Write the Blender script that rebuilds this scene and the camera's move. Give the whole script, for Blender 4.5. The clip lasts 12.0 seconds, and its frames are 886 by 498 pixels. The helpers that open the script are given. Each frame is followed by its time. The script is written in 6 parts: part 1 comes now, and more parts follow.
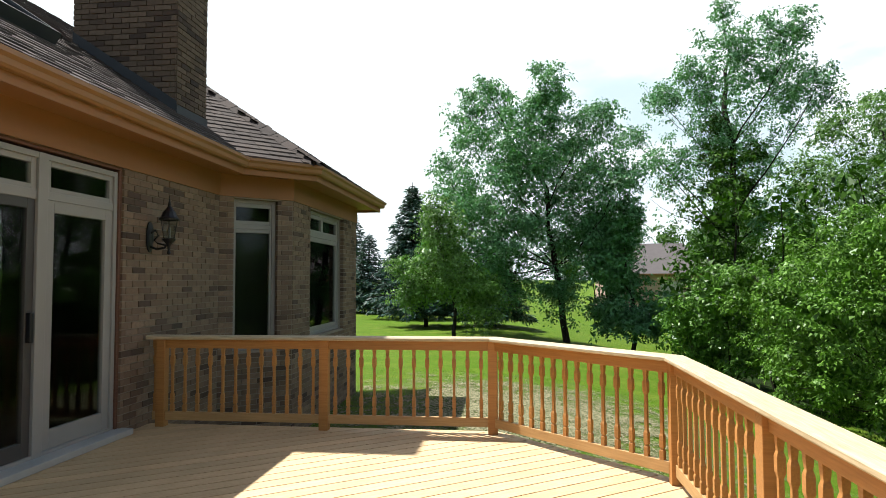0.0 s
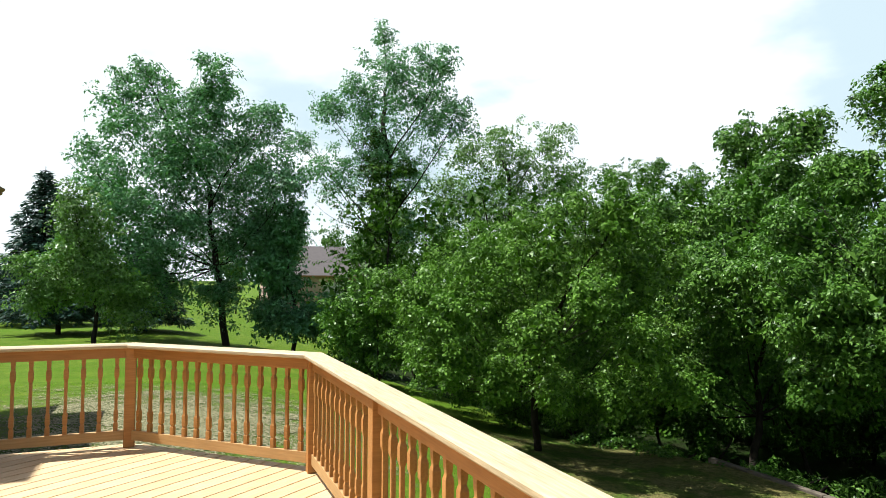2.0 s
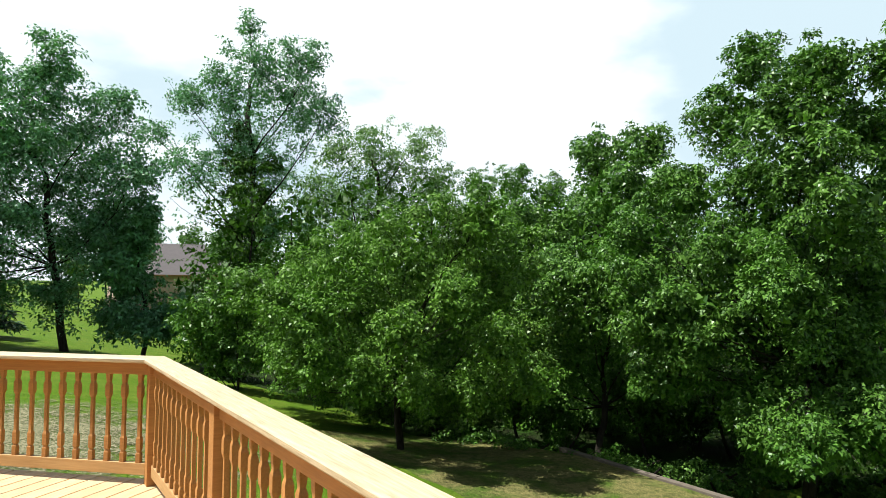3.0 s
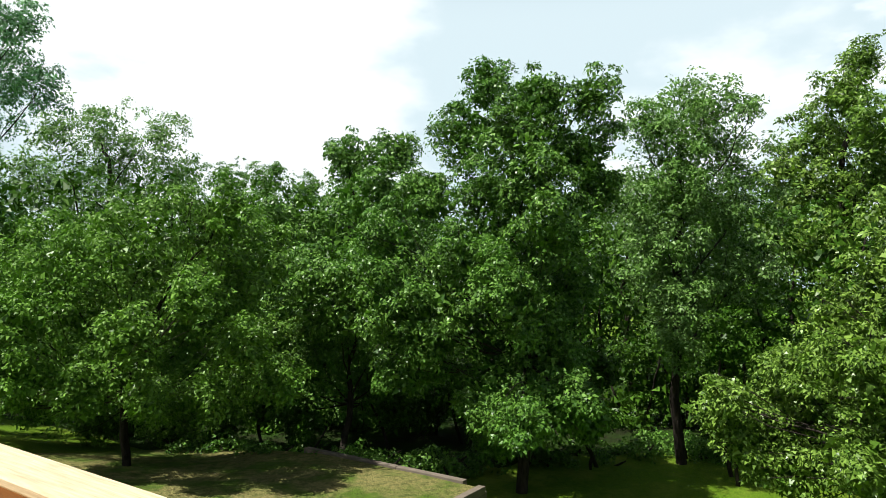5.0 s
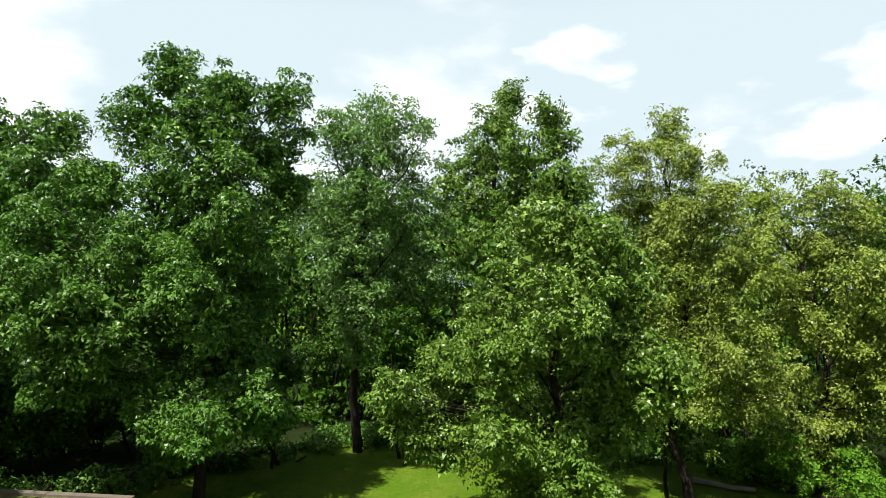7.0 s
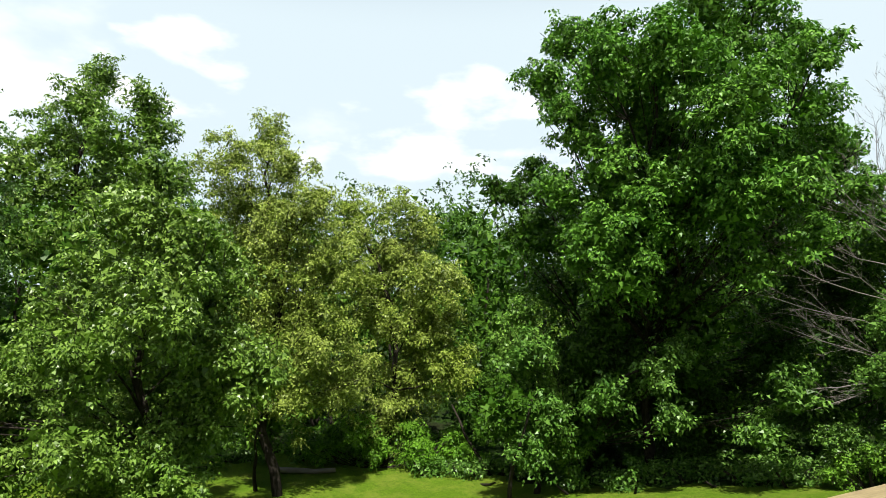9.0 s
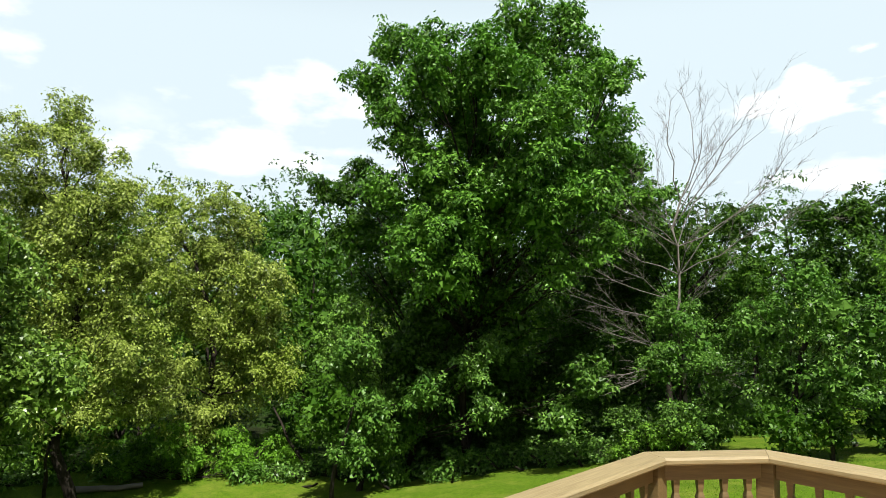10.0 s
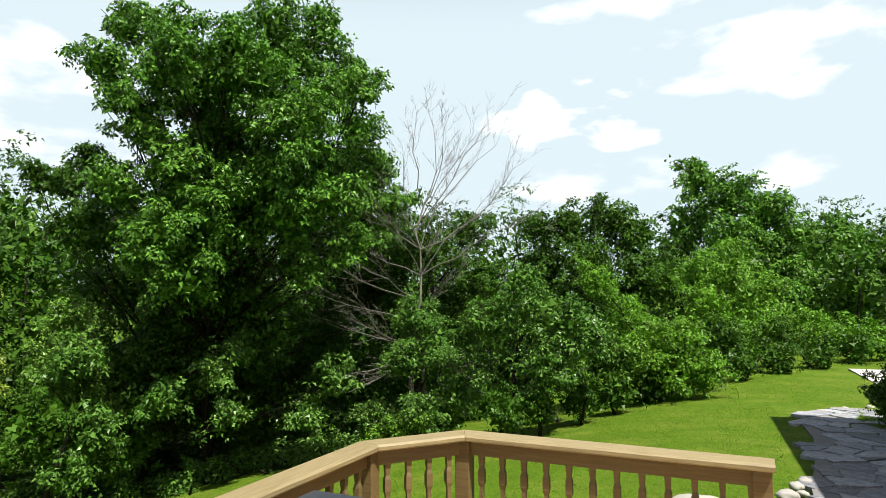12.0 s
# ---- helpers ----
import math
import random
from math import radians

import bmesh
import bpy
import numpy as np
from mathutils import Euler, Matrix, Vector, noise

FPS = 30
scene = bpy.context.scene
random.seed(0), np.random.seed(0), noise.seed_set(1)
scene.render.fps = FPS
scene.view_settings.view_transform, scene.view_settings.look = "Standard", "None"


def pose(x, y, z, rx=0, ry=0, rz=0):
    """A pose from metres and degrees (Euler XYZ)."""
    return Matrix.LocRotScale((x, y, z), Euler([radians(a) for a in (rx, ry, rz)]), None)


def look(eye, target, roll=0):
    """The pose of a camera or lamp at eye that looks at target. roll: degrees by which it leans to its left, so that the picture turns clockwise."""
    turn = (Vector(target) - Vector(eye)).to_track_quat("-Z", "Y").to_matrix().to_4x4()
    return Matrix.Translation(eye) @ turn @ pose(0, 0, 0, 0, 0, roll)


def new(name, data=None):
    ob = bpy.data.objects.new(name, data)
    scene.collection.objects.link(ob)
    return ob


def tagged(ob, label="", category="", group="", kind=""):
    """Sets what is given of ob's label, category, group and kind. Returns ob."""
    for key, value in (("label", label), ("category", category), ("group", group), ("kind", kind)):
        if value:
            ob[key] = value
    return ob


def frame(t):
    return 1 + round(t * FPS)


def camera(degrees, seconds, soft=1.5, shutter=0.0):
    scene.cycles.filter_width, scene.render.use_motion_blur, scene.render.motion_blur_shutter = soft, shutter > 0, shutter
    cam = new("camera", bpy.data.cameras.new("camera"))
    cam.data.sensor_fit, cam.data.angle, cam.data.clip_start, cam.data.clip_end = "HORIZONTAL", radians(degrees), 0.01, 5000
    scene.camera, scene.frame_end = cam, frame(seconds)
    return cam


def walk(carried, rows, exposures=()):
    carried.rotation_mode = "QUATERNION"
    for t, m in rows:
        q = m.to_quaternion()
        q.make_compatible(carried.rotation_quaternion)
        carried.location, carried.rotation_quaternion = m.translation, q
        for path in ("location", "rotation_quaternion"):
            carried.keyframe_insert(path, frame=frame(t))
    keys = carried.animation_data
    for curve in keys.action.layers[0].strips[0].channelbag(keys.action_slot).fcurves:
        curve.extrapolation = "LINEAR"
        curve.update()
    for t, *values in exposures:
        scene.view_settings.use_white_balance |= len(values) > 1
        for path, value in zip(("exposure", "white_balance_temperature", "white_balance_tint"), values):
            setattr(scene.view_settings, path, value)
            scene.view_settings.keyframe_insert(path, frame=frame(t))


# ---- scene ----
cam = camera(69.6, 12.0, 0.7)
PATH = [
    (0, (-0.264, -0.338, 1.468), (-0.493, 1.646, 1.564), -0.2),
    (0.5, (-0.236, -0.403, 1.477), (-0.181, 1.594, 1.571), -0.1),
    (1, (-0.2, -0.453, 1.483), (0.135, 1.517, 1.579), 0.1),
    (1.5, (-0.176, -0.531, 1.489), (0.374, 1.39, 1.586), 0.1),
    (2, (-0.144, -0.561, 1.481), (0.626, 1.282, 1.581), 0.2),
    (2.5, (-0.109, -0.583, 1.472), (0.886, 1.149, 1.573), 0.3),
    (3, (-0.055, -0.602, 1.477), (1.072, 1.047, 1.579), 0.3),
    (3.2, (-0.036, -0.616, 1.477), (1.144, 0.996, 1.579), 0.3),
    (4.8, (-0.018, -0.685, 1.447), (1.593, 0.495, 1.556), 0.4),
    (5, (-0.029, -0.693, 1.445), (1.631, 0.416, 1.556), 0.5),
    (5.5, (-0.061, -0.698, 1.449), (1.714, 0.217, 1.562), 0.4),
    (6, (-0.095, -0.73, 1.463), (1.751, 0.031, 1.577), 0.4),
    (6.5, (-0.181, -0.798, 1.473), (1.74, -0.254, 1.589), 0.5),
    (7, (-0.256, -0.876, 1.473), (1.727, -0.649, 1.592), 0.6),
    (7.5, (-0.308, -0.962, 1.456), (1.687, -1.052, 1.581), 0.6),
    (7.7, (-0.331, -0.983, 1.451), (1.654, -1.199, 1.577), 0.6),
    (9.3, (-0.419, -0.97, 1.355), (1.256, -2.054, 1.498), 0.3),
    (9.5, (-0.45, -0.969, 1.354), (1.161, -2.146, 1.497), 0.2),
    (10, (-0.526, -0.96, 1.365), (0.925, -2.329, 1.508), 0.1),
    (10.5, (-0.593, -0.98, 1.37), (0.702, -2.497, 1.513), -0.0),
    (11, (-0.663, -0.963, 1.371), (0.476, -2.601, 1.513), -0.1),
    (11.5, (-0.732, -0.944, 1.38), (0.277, -2.665, 1.521), -0.2),
    (12, (-0.777, -0.934, 1.378), (0.074, -2.738, 1.518), -0.3),
]
walk(cam, [(t, look(eye, target, roll)) for t, eye, target, roll in PATH], [(0, 1.06, 6200, 7), (1.2, 0.96, 6150, 6), (3.2, 0.94, 6200, 6), (5.5, 0.95, 6450, 8), (7.5, 0.96, 6500, 10), (9.5, 1.02, 6500, 10), (12, 0.97, 6500, 10)])

# ---- world, sun, exposure ----
SHADOW = Vector((0.46, -0.254, -1.0))          # the way the sunlight travels
world = bpy.data.worlds.new("world")
scene.world = world
world.use_nodes = True
wn, wl = world.node_tree.nodes, world.node_tree.links
wn.clear()
sky = wn.new("ShaderNodeTexSky")
sky.sky_type, sky.sun_disc = "NISHITA", False
sky.sun_elevation = math.atan2(1.0, math.hypot(SHADOW.x, SHADOW.y))
sky.sun_rotation = math.atan2(-SHADOW.x, -SHADOW.y)
sky.dust_density, sky.ozone_density = 2.0, 1.0
geo = wn.new("ShaderNodeTexCoord")


def vmath(kind, a, b):
    x = wn.new("ShaderNodeMath")
    x.operation = kind
    for k, v in enumerate((a, b)):
        if isinstance(v, float):
            x.inputs[k].default_value = v
        else:
            wl.new(v, x.inputs[k])
    return x.outputs["Value"]


def sky_noise(scale, detail, stretch, shift):
    mp, nz = wn.new("ShaderNodeMapping"), wn.new("ShaderNodeTexNoise")
    mp.inputs["Scale"].default_value, mp.inputs["Location"].default_value = stretch, shift
    nz.inputs["Scale"].default_value, nz.inputs["Detail"].default_value, nz.inputs["Roughness"].default_value = scale, detail, 0.5
    wl.new(geo.outputs["Generated"], mp.inputs["Vector"])
    wl.new(mp.outputs["Vector"], nz.inputs["Vector"])
    return nz.outputs["Fac"]


def sky_range(v, a, b, lo=0.0, hi=1.0):
    r = wn.new("ShaderNodeMapRange")
    for key, x in (("From Min", a), ("From Max", b), ("To Min", lo), ("To Max", hi)):
        r.inputs[key].default_value = x
    r.interpolation_type = "SMOOTHSTEP"
    wl.new(v, r.inputs["Value"])
    return r.outputs["Result"]


sep = wn.new("ShaderNodeSeparateXYZ")
wl.new(geo.outputs["Generated"], sep.inputs["Vector"])
haze = wn.new("ShaderNodeMixRGB")          # pale summer haze, thinning towards the zenith
haze.inputs["Color2"].default_value = (7.5, 8.75, 9.3, 1)
wl.new(sky_range(sep.outputs["Z"], 0.38, 0.66, 0.95, 0.0), haze.inputs["Fac"])
wl.new(sky.outputs["Color"], haze.inputs["Color1"])
glare = vmath("ADD", vmath("MULTIPLY", sep.outputs["Y"], 0.21), vmath("MULTIPLY", sep.outputs["X"], -0.04))
puff = sky_noise(9.0, 7.0, (1, 1, 2.4), (0.3, 0.7, 0.1))
cover = vmath("ADD", sky_noise(2.3, 6.0, (1, 1, 2.2), (0.9, 0.2, 0.4)), glare)


def sky_dot(v):
    x = wn.new("ShaderNodeVectorMath")
    x.operation = "DOT_PRODUCT"
    wl.new(geo.outputs["Generated"], x.inputs[0])
    x.inputs[1].default_value = v
    return x.outputs["Value"]


def bank(compass, height, half_wide, half_high, edge=1.1):
    """How much of a cloud bank, given in degrees, covers a direction of the sky."""
    c, h = radians(compass), radians(height)
    way = Vector((math.sin(c) * math.cos(h), math.cos(c) * math.cos(h), math.sin(h)))
    right = Vector((math.cos(c), -math.sin(c), 0.0))
    over = right.cross(way)
    u = vmath("MULTIPLY", sky_dot(right), 1.0 / radians(half_wide))
    w = vmath("MULTIPLY", sky_dot(over), 1.0 / radians(half_high))
    far = vmath("ADD", vmath("MULTIPLY", u, u), vmath("MULTIPLY", w, w))
    near = vmath("SUBTRACT", vmath("MULTIPLY", vmath("SUBTRACT", puff, 0.32), 9.0), far)
    return vmath("MULTIPLY", sky_range(near, 0.3, 0.3 + 1.7 * edge, 0.0, 0.85), sky_range(sky_dot(way), 0.4, 0.6))


white = sky_range(cover, 0.53, 0.66, 0.0, 0.95)
for place in ((95.6, 19.9, 3.6, 2.8), (89.1, 16.3, 10.0, 2.0), (122.4, 17.8, 9.0, 2.6), (117.4, 11.8, 12.0, 2.2), (166.3, 15.2, 5.6, 2.5, 0.5), (184.8, 18.9, 10.0, 2.6, 0.8), (171.4, 24.1, 6.0, 1.1), (170.6, 9.7, 12.0, 1.5)):
    white = vmath("MAXIMUM", white, bank(*place))
clouds = wn.new("ShaderNodeMixRGB")        # soft white cloud, thicker towards the sun
clouds.inputs["Color2"].default_value = (10.8, 11.2, 11.4, 1)
wl.new(vmath("MULTIPLY", white, sky_range(sep.outputs["Z"], 0.42, 0.70, 1.0, 0.15)), clouds.inputs["Fac"])
wl.new(haze.outputs["Color"], clouds.inputs["Color1"])
grey = wn.new("ShaderNodeMixRGB")          # one thin grey-blue cloud
grey.inputs["Color2"].default_value = (6.6, 7.9, 9.2, 1)
wl.new(vmath("MULTIPLY", bank(28.8, 16.9, 4.6, 1.9, 1.6), 0.8), grey.inputs["Fac"])
wl.new(clouds.outputs["Color"], grey.inputs["Color1"])
bg = wn.new("ShaderNodeBackground")
bg.inputs["Strength"].default_value = 0.055
wo = wn.new("ShaderNodeOutputWorld")
wl.new(grey.outputs["Color"], bg.inputs["Color"])
wl.new(bg.outputs["Background"], wo.inputs["Surface"])

sun = new("sun", bpy.data.lights.new("sun", "SUN"))
sun.data.energy, sun.data.angle, sun.data.color = 5.0, radians(0.53), (1.0, 0.955, 0.88)
sun.matrix_world = look((-9.2, 5.08, 20.0), (0, 0, 0))


# ---- materials ----
def material(name, rough=0.7, metal=0.0):
    m = bpy.data.materials.new(name)
    m.use_nodes = True
    b = m.node_tree.nodes["Principled BSDF"]
    b.inputs["Roughness"].default_value, b.inputs["Metallic"].default_value = rough, metal
    return m, m.node_tree.nodes, m.node_tree.links, b


def mixer(n, l, fac, a, b, kind="MIX"):
    x = n.new("ShaderNodeMixRGB")
    x.blend_type = kind
    for key, v in (("Fac", fac), ("Color1", a), ("Color2", b)):
        if isinstance(v, bpy.types.NodeSocket):
            l.new(v, x.inputs[key])
        else:
            x.inputs[key].default_value = v if isinstance(v, float) else (*v, 1)
    return x.outputs["Color"]


def noisy(n, l, scale, detail=4.0, rough=0.55, stretch=(1, 1, 1), coords="Object", turn=0.0):
    tc, mp, nz = n.new("ShaderNodeTexCoord"), n.new("ShaderNodeMapping"), n.new("ShaderNodeTexNoise")
    mp.inputs["Scale"].default_value = stretch
    mp.inputs["Rotation"].default_value = (0, 0, turn)
    nz.inputs["Scale"].default_value, nz.inputs["Detail"].default_value, nz.inputs["Roughness"].default_value = scale, detail, rough
    l.new(tc.outputs[coords], mp.inputs["Vector"])
    l.new(mp.outputs["Vector"], nz.inputs["Vector"])
    return nz.outputs["Fac"]


def ramped(n, l, fac, lo, hi):
    r = n.new("ShaderNodeMapRange")
    r.inputs["From Min"].default_value, r.inputs["From Max"].default_value = lo, hi
    l.new(fac, r.inputs["Value"])
    return r.outputs["Result"]


def bumped(n, l, b, height, strength=0.3, dist=0.01):
    bp = n.new("ShaderNodeBump")
    bp.inputs["Strength"].default_value, bp.inputs["Distance"].default_value = strength, dist
    l.new(height, bp.inputs["Height"])
    l.new(bp.outputs["Normal"], b.inputs["Normal"])


def wood(name, light, dark, vary=0.35, rough=0.6):
    """Lumber with its grain along the piece's own x."""
    m, n, l, b = material(name, rough)
    grain = noisy(n, l, 9.0, 6.0, 0.6, (0.6, 9, 9))
    fine = noisy(n, l, 60.0, 3.0, 0.6, (0.25, 4, 4))
    blot = noisy(n, l, 1.8, 3.0)
    c = mixer(n, l, ramped(n, l, grain, 0.35, 0.68), light, dark)
    c = mixer(n, l, mixer(n, l, 0.25, (0, 0, 0), ramped(n, l, blot, 0.45, 0.75)), c, tuple(v * 0.6 for v in dark))
    inf = n.new("ShaderNodeObjectInfo")
    hv = n.new("ShaderNodeHueSaturation")
    l.new(c, hv.inputs["Color"])
    r = n.new("ShaderNodeMapRange")
    r.inputs["To Min"].default_value, r.inputs["To Max"].default_value = 1 - vary / 2, 1 + vary / 2
    l.new(inf.outputs["Random"], r.inputs["Value"])
    l.new(r.outputs["Result"], hv.inputs["Value"])
    l.new(hv.outputs["Color"], b.inputs["Base Color"])
    bumped(n, l, b, fine, 0.25, 0.004)
    return m


def plain(name, col, rough=0.5, metal=0.0, vary=0.12, scale=8.0, bump=0.1):
    m, n, l, b = material(name, rough, metal)
    f = noisy(n, l, scale, 5.0)
    l.new(mixer(n, l, f, tuple(v * (1 - vary) for v in col), tuple(min(1, v * (1 + vary)) for v in col)), b.inputs["Base Color"])
    bumped(n, l, b, noisy(n, l, scale * 12, 3.0), bump, 0.002)
    return m


def leafy(name, top, under, gloss=0.45, through_light=0.22, sheen=0.13):
    """Leaves: a thin sheet that also lets light through."""
    m, n, l, b = material(name, gloss)
    g = n.new("ShaderNodeNewGeometry")
    big = noisy(n, l, 0.45, 3.0)
    c = mixer(n, l, g.outputs["Random Per Island"], tuple(v * 0.55 for v in top), tuple(v * 1.3 for v in under))
    c = mixer(n, l, mixer(n, l, 0.55, (0, 0, 0), ramped(n, l, big, 0.4, 0.7)), c, tuple(v * f for v, f in zip(top, (1.25, 1.3, 0.8))))
    l.new(c, b.inputs["Base Color"])
    b.inputs["Specular IOR Level"].default_value = sheen
    tr = n.new("ShaderNodeBsdfTranslucent")
    l.new(mixer(n, l, 1.0, c, (1.3, 1.7, 0.6), "MULTIPLY"), tr.inputs["Color"])
    mx = n.new("ShaderNodeMixShader")
    mx.inputs["Fac"].default_value = through_light
    out = n["Material Output"]
    l.new(b.outputs["BSDF"], mx.inputs[1])
    l.new(tr.outputs["BSDF"], mx.inputs[2])
    l.new(mx.outputs["Shader"], out.inputs["Surface"])
    return m


def rocky(name, col):
    """Split stone: every slab its own grey, with a rough layered face."""
    m, n, l, b = material(name, 0.75)
    b.inputs["Specular IOR Level"].default_value = 0.25
    rough = noisy(n, l, 9.0, 7.0, 0.7)
    c = mixer(n, l, ramped(n, l, rough, 0.35, 0.68), tuple(v * 0.55 for v in col), tuple(v * 1.35 for v in col))
    c = mixer(n, l, ramped(n, l, noisy(n, l, 2.2, 4.0), 0.5, 0.75), c, tuple(v * f for v, f in zip(col, (0.95, 0.85, 0.7))))
    inf, hv, r = n.new("ShaderNodeObjectInfo"), n.new("ShaderNodeHueSaturation"), n.new("ShaderNodeMapRange")
    r.inputs["To Min"].default_value, r.inputs["To Max"].default_value = 0.6, 1.35
    l.new(inf.outputs["Random"], r.inputs["Value"])
    l.new(r.outputs["Result"], hv.inputs["Value"])
    l.new(c, hv.inputs["Color"])
    l.new(hv.outputs["Color"], b.inputs["Base Color"])
    bumped(n, l, b, noisy(n, l, 14.0, 6.0, 0.7), 1.0, 0.03)
    return m


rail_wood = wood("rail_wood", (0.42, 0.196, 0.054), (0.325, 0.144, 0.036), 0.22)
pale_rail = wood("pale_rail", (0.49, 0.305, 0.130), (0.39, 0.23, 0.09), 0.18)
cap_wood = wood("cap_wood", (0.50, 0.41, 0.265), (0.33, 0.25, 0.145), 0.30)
# weathered lumber, darkened further for sides turned away from the sun
old_shaded_wood = wood("old_shaded_wood", (0.130, 0.090, 0.032), (0.092, 0.061, 0.020), 0.2)
old_shaded_cap = wood("old_shaded_cap", (0.250, 0.200, 0.098), (0.17, 0.130, 0.058), 0.2)
deck_wood = wood("deck_wood", (0.63, 0.440, 0.245), (0.51, 0.340, 0.172), 0.20)
frame_paint = plain("frame_paint", (0.259, 0.244, 0.230), 0.45, 0, 0.06)
trim_paint = plain("trim_paint", (0.254, 0.114, 0.037), 0.6, 0, 0.06, 2.0)
gutter_paint = plain("gutter_paint", (0.260, 0.127, 0.047), 0.5, 0, 0.06, 2.0)
# dark tone of the sliding leaves' bars, their shade put into the paint
shaded_stile = plain("shaded_stile", (0.050, 0.044, 0.042), 0.5)
sill_paint = plain("sill_paint", (0.36, 0.35, 0.33), 0.6, 0, 0.10)
iron = plain("iron", (0.008, 0.008, 0.010), 0.45, 0.2)
lead = plain("lead", (0.03, 0.032, 0.036), 0.6, 0.2)
jamb_wood = wood("jamb_wood", (0.13, 0.055, 0.03), (0.09, 0.035, 0.02), 0.1)
stone_grey = rocky("stone_grey", (0.275, 0.285, 0.305))
stone_pale = plain("stone_pale", (0.306, 0.292, 0.258), 0.8, 0, 0.25, 5.0, 0.5)
concrete = plain("concrete", (0.374, 0.360, 0.333), 0.85, 0, 0.1, 1.5, 0.3)
timber = plain("timber", (0.115, 0.092, 0.070), 0.85, 0, 0.4, 6.0, 0.5)
shelf_paint = plain("shelf_paint", (0.035, 0.042, 0.055), 0.35, 0.2)
blue_plastic = plain("blue_plastic", (0.02, 0.12, 0.65), 0.4)
# interior dimness put into near black walls and a dark floor
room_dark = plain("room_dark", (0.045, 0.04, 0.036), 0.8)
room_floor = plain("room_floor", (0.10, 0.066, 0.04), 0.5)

mortar, n, l, b = material("mortar", 0.9)
b.inputs["Specular IOR Level"].default_value = 0.1
l.new(mixer(n, l, noisy(n, l, 30.0, 5.0, coords="Object"), (0.20, 0.168, 0.138), (0.30, 0.255, 0.21)), b.inputs["Base Color"])

# chimney mortar, recess shade put into a darker tone
shaded_mortar = plain("shaded_mortar", (0.10, 0.078, 0.060), 0.9, 0, 0.2, 20.0)


def brick_stuff(name, tone):
    """Fired clay, every brick a little different."""
    m, n, l, b = material(name, 0.85)
    b.inputs["Specular IOR Level"].default_value = 0.25
    inf = n.new("ShaderNodeObjectInfo")
    isl = n.new("ShaderNodeNewGeometry")
    add = n.new("ShaderNodeMath")
    add.operation = "ADD"
    l.new(inf.outputs["Random"], add.inputs[0])
    l.new(isl.outputs["Random Per Island"], add.inputs[1])
    frac = n.new("ShaderNodeMath")
    frac.operation = "FRACT"
    l.new(add.outputs["Value"], frac.inputs[0])
    cr = n.new("ShaderNodeValToRGB")
    for e, (p, c) in zip((cr.color_ramp.elements[0], cr.color_ramp.elements[1]), ((0.0, (0.062, 0.042, 0.035, 1)), (1.0, (0.275, 0.192, 0.135, 1)))):
        e.position, e.color = p, (c[0] * tone, c[1] * tone, c[2] * tone, 1)
    for p, c in ((0.12, (0.118, 0.078, 0.058, 1)), (0.30, (0.180, 0.121, 0.084, 1)), (0.75, (0.222, 0.153, 0.105, 1))):
        e = cr.color_ramp.elements.new(p)
        e.color = (c[0] * tone, c[1] * tone, c[2] * tone, 1)
    l.new(frac.outputs["Value"], cr.inputs["Fac"])
    c = mixer(n, l, mixer(n, l, 0.5, (0, 0, 0), ramped(n, l, noisy(n, l, 22.0, 6.0, 0.65), 0.4, 0.75)), cr.outputs["Color"], tuple(v * tone for v in (0.120, 0.083, 0.060)))
    l.new(c, b.inputs["Base Color"])
    bumped(n, l, b, noisy(n, l, 90.0, 4.0), 0.5, 0.004)
    return m


brick_clay = brick_stuff("brick_clay", 0.92)
shaded_brick = brick_stuff("shaded_brick", 0.58)      # house brick darkened to the chimney's weaker bounce light

shingle_mat, n, l, b = material("shingle_mat", 0.9)
b.inputs["Specular IOR Level"].default_value = 0.25
isl = n.new("ShaderNodeNewGeometry")
inf = n.new("ShaderNodeObjectInfo")
c = mixer(n, l, isl.outputs["Random Per Island"], (0.028, 0.021, 0.019), (0.088, 0.064, 0.054))
c = mixer(n, l, noisy(n, l, 160.0, 2.0), c, (0.056, 0.042, 0.037))
l.new(c, b.inputs["Base Color"])
bumped(n, l, b, noisy(n, l, 260.0, 2.0), 0.5, 0.003)

glass, n, l, b = material("glass", 0.02)
b.inputs["Base Color"].default_value = (0.9, 0.95, 0.93, 1)
gl, tp, fr, mx = n.new("ShaderNodeBsdfGlossy"), n.new("ShaderNodeBsdfTransparent"), n.new("ShaderNodeFresnel"), n.new("ShaderNodeMixShader")
gl.inputs["Roughness"].default_value = 0.01
fr.inputs["IOR"].default_value = 1.33
tp.inputs["Color"].default_value = (0.74, 0.78, 0.76, 1)
l.new(fr.outputs["Fac"], mx.inputs["Fac"])
l.new(tp.outputs["BSDF"], mx.inputs[1])
l.new(gl.outputs["BSDF"], mx.inputs[2])
l.new(mx.outputs["Shader"], n["Material Output"].inputs["Surface"])

lawn_mat, n, l, b = material("lawn_mat", 0.9)
big, mid, fine = noisy(n, l, 0.12, 4.0), noisy(n, l, 1.3, 6.0, 0.65), noisy(n, l, 45.0, 3.0, 0.7)
c = mixer(n, l, ramped(n, l, fine, 0.3, 0.7), (0.032, 0.072, 0.003), (0.105, 0.175, 0.010))
c = mixer(n, l, mixer(n, l, 0.5, (0, 0, 0), ramped(n, l, mid, 0.45, 0.66)), c, (0.170, 0.190, 0.030))
c = mixer(n, l, mixer(n, l, 0.4, (0, 0, 0), ramped(n, l, big, 0.45, 0.65)), c, (0.064, 0.147, 0.004))
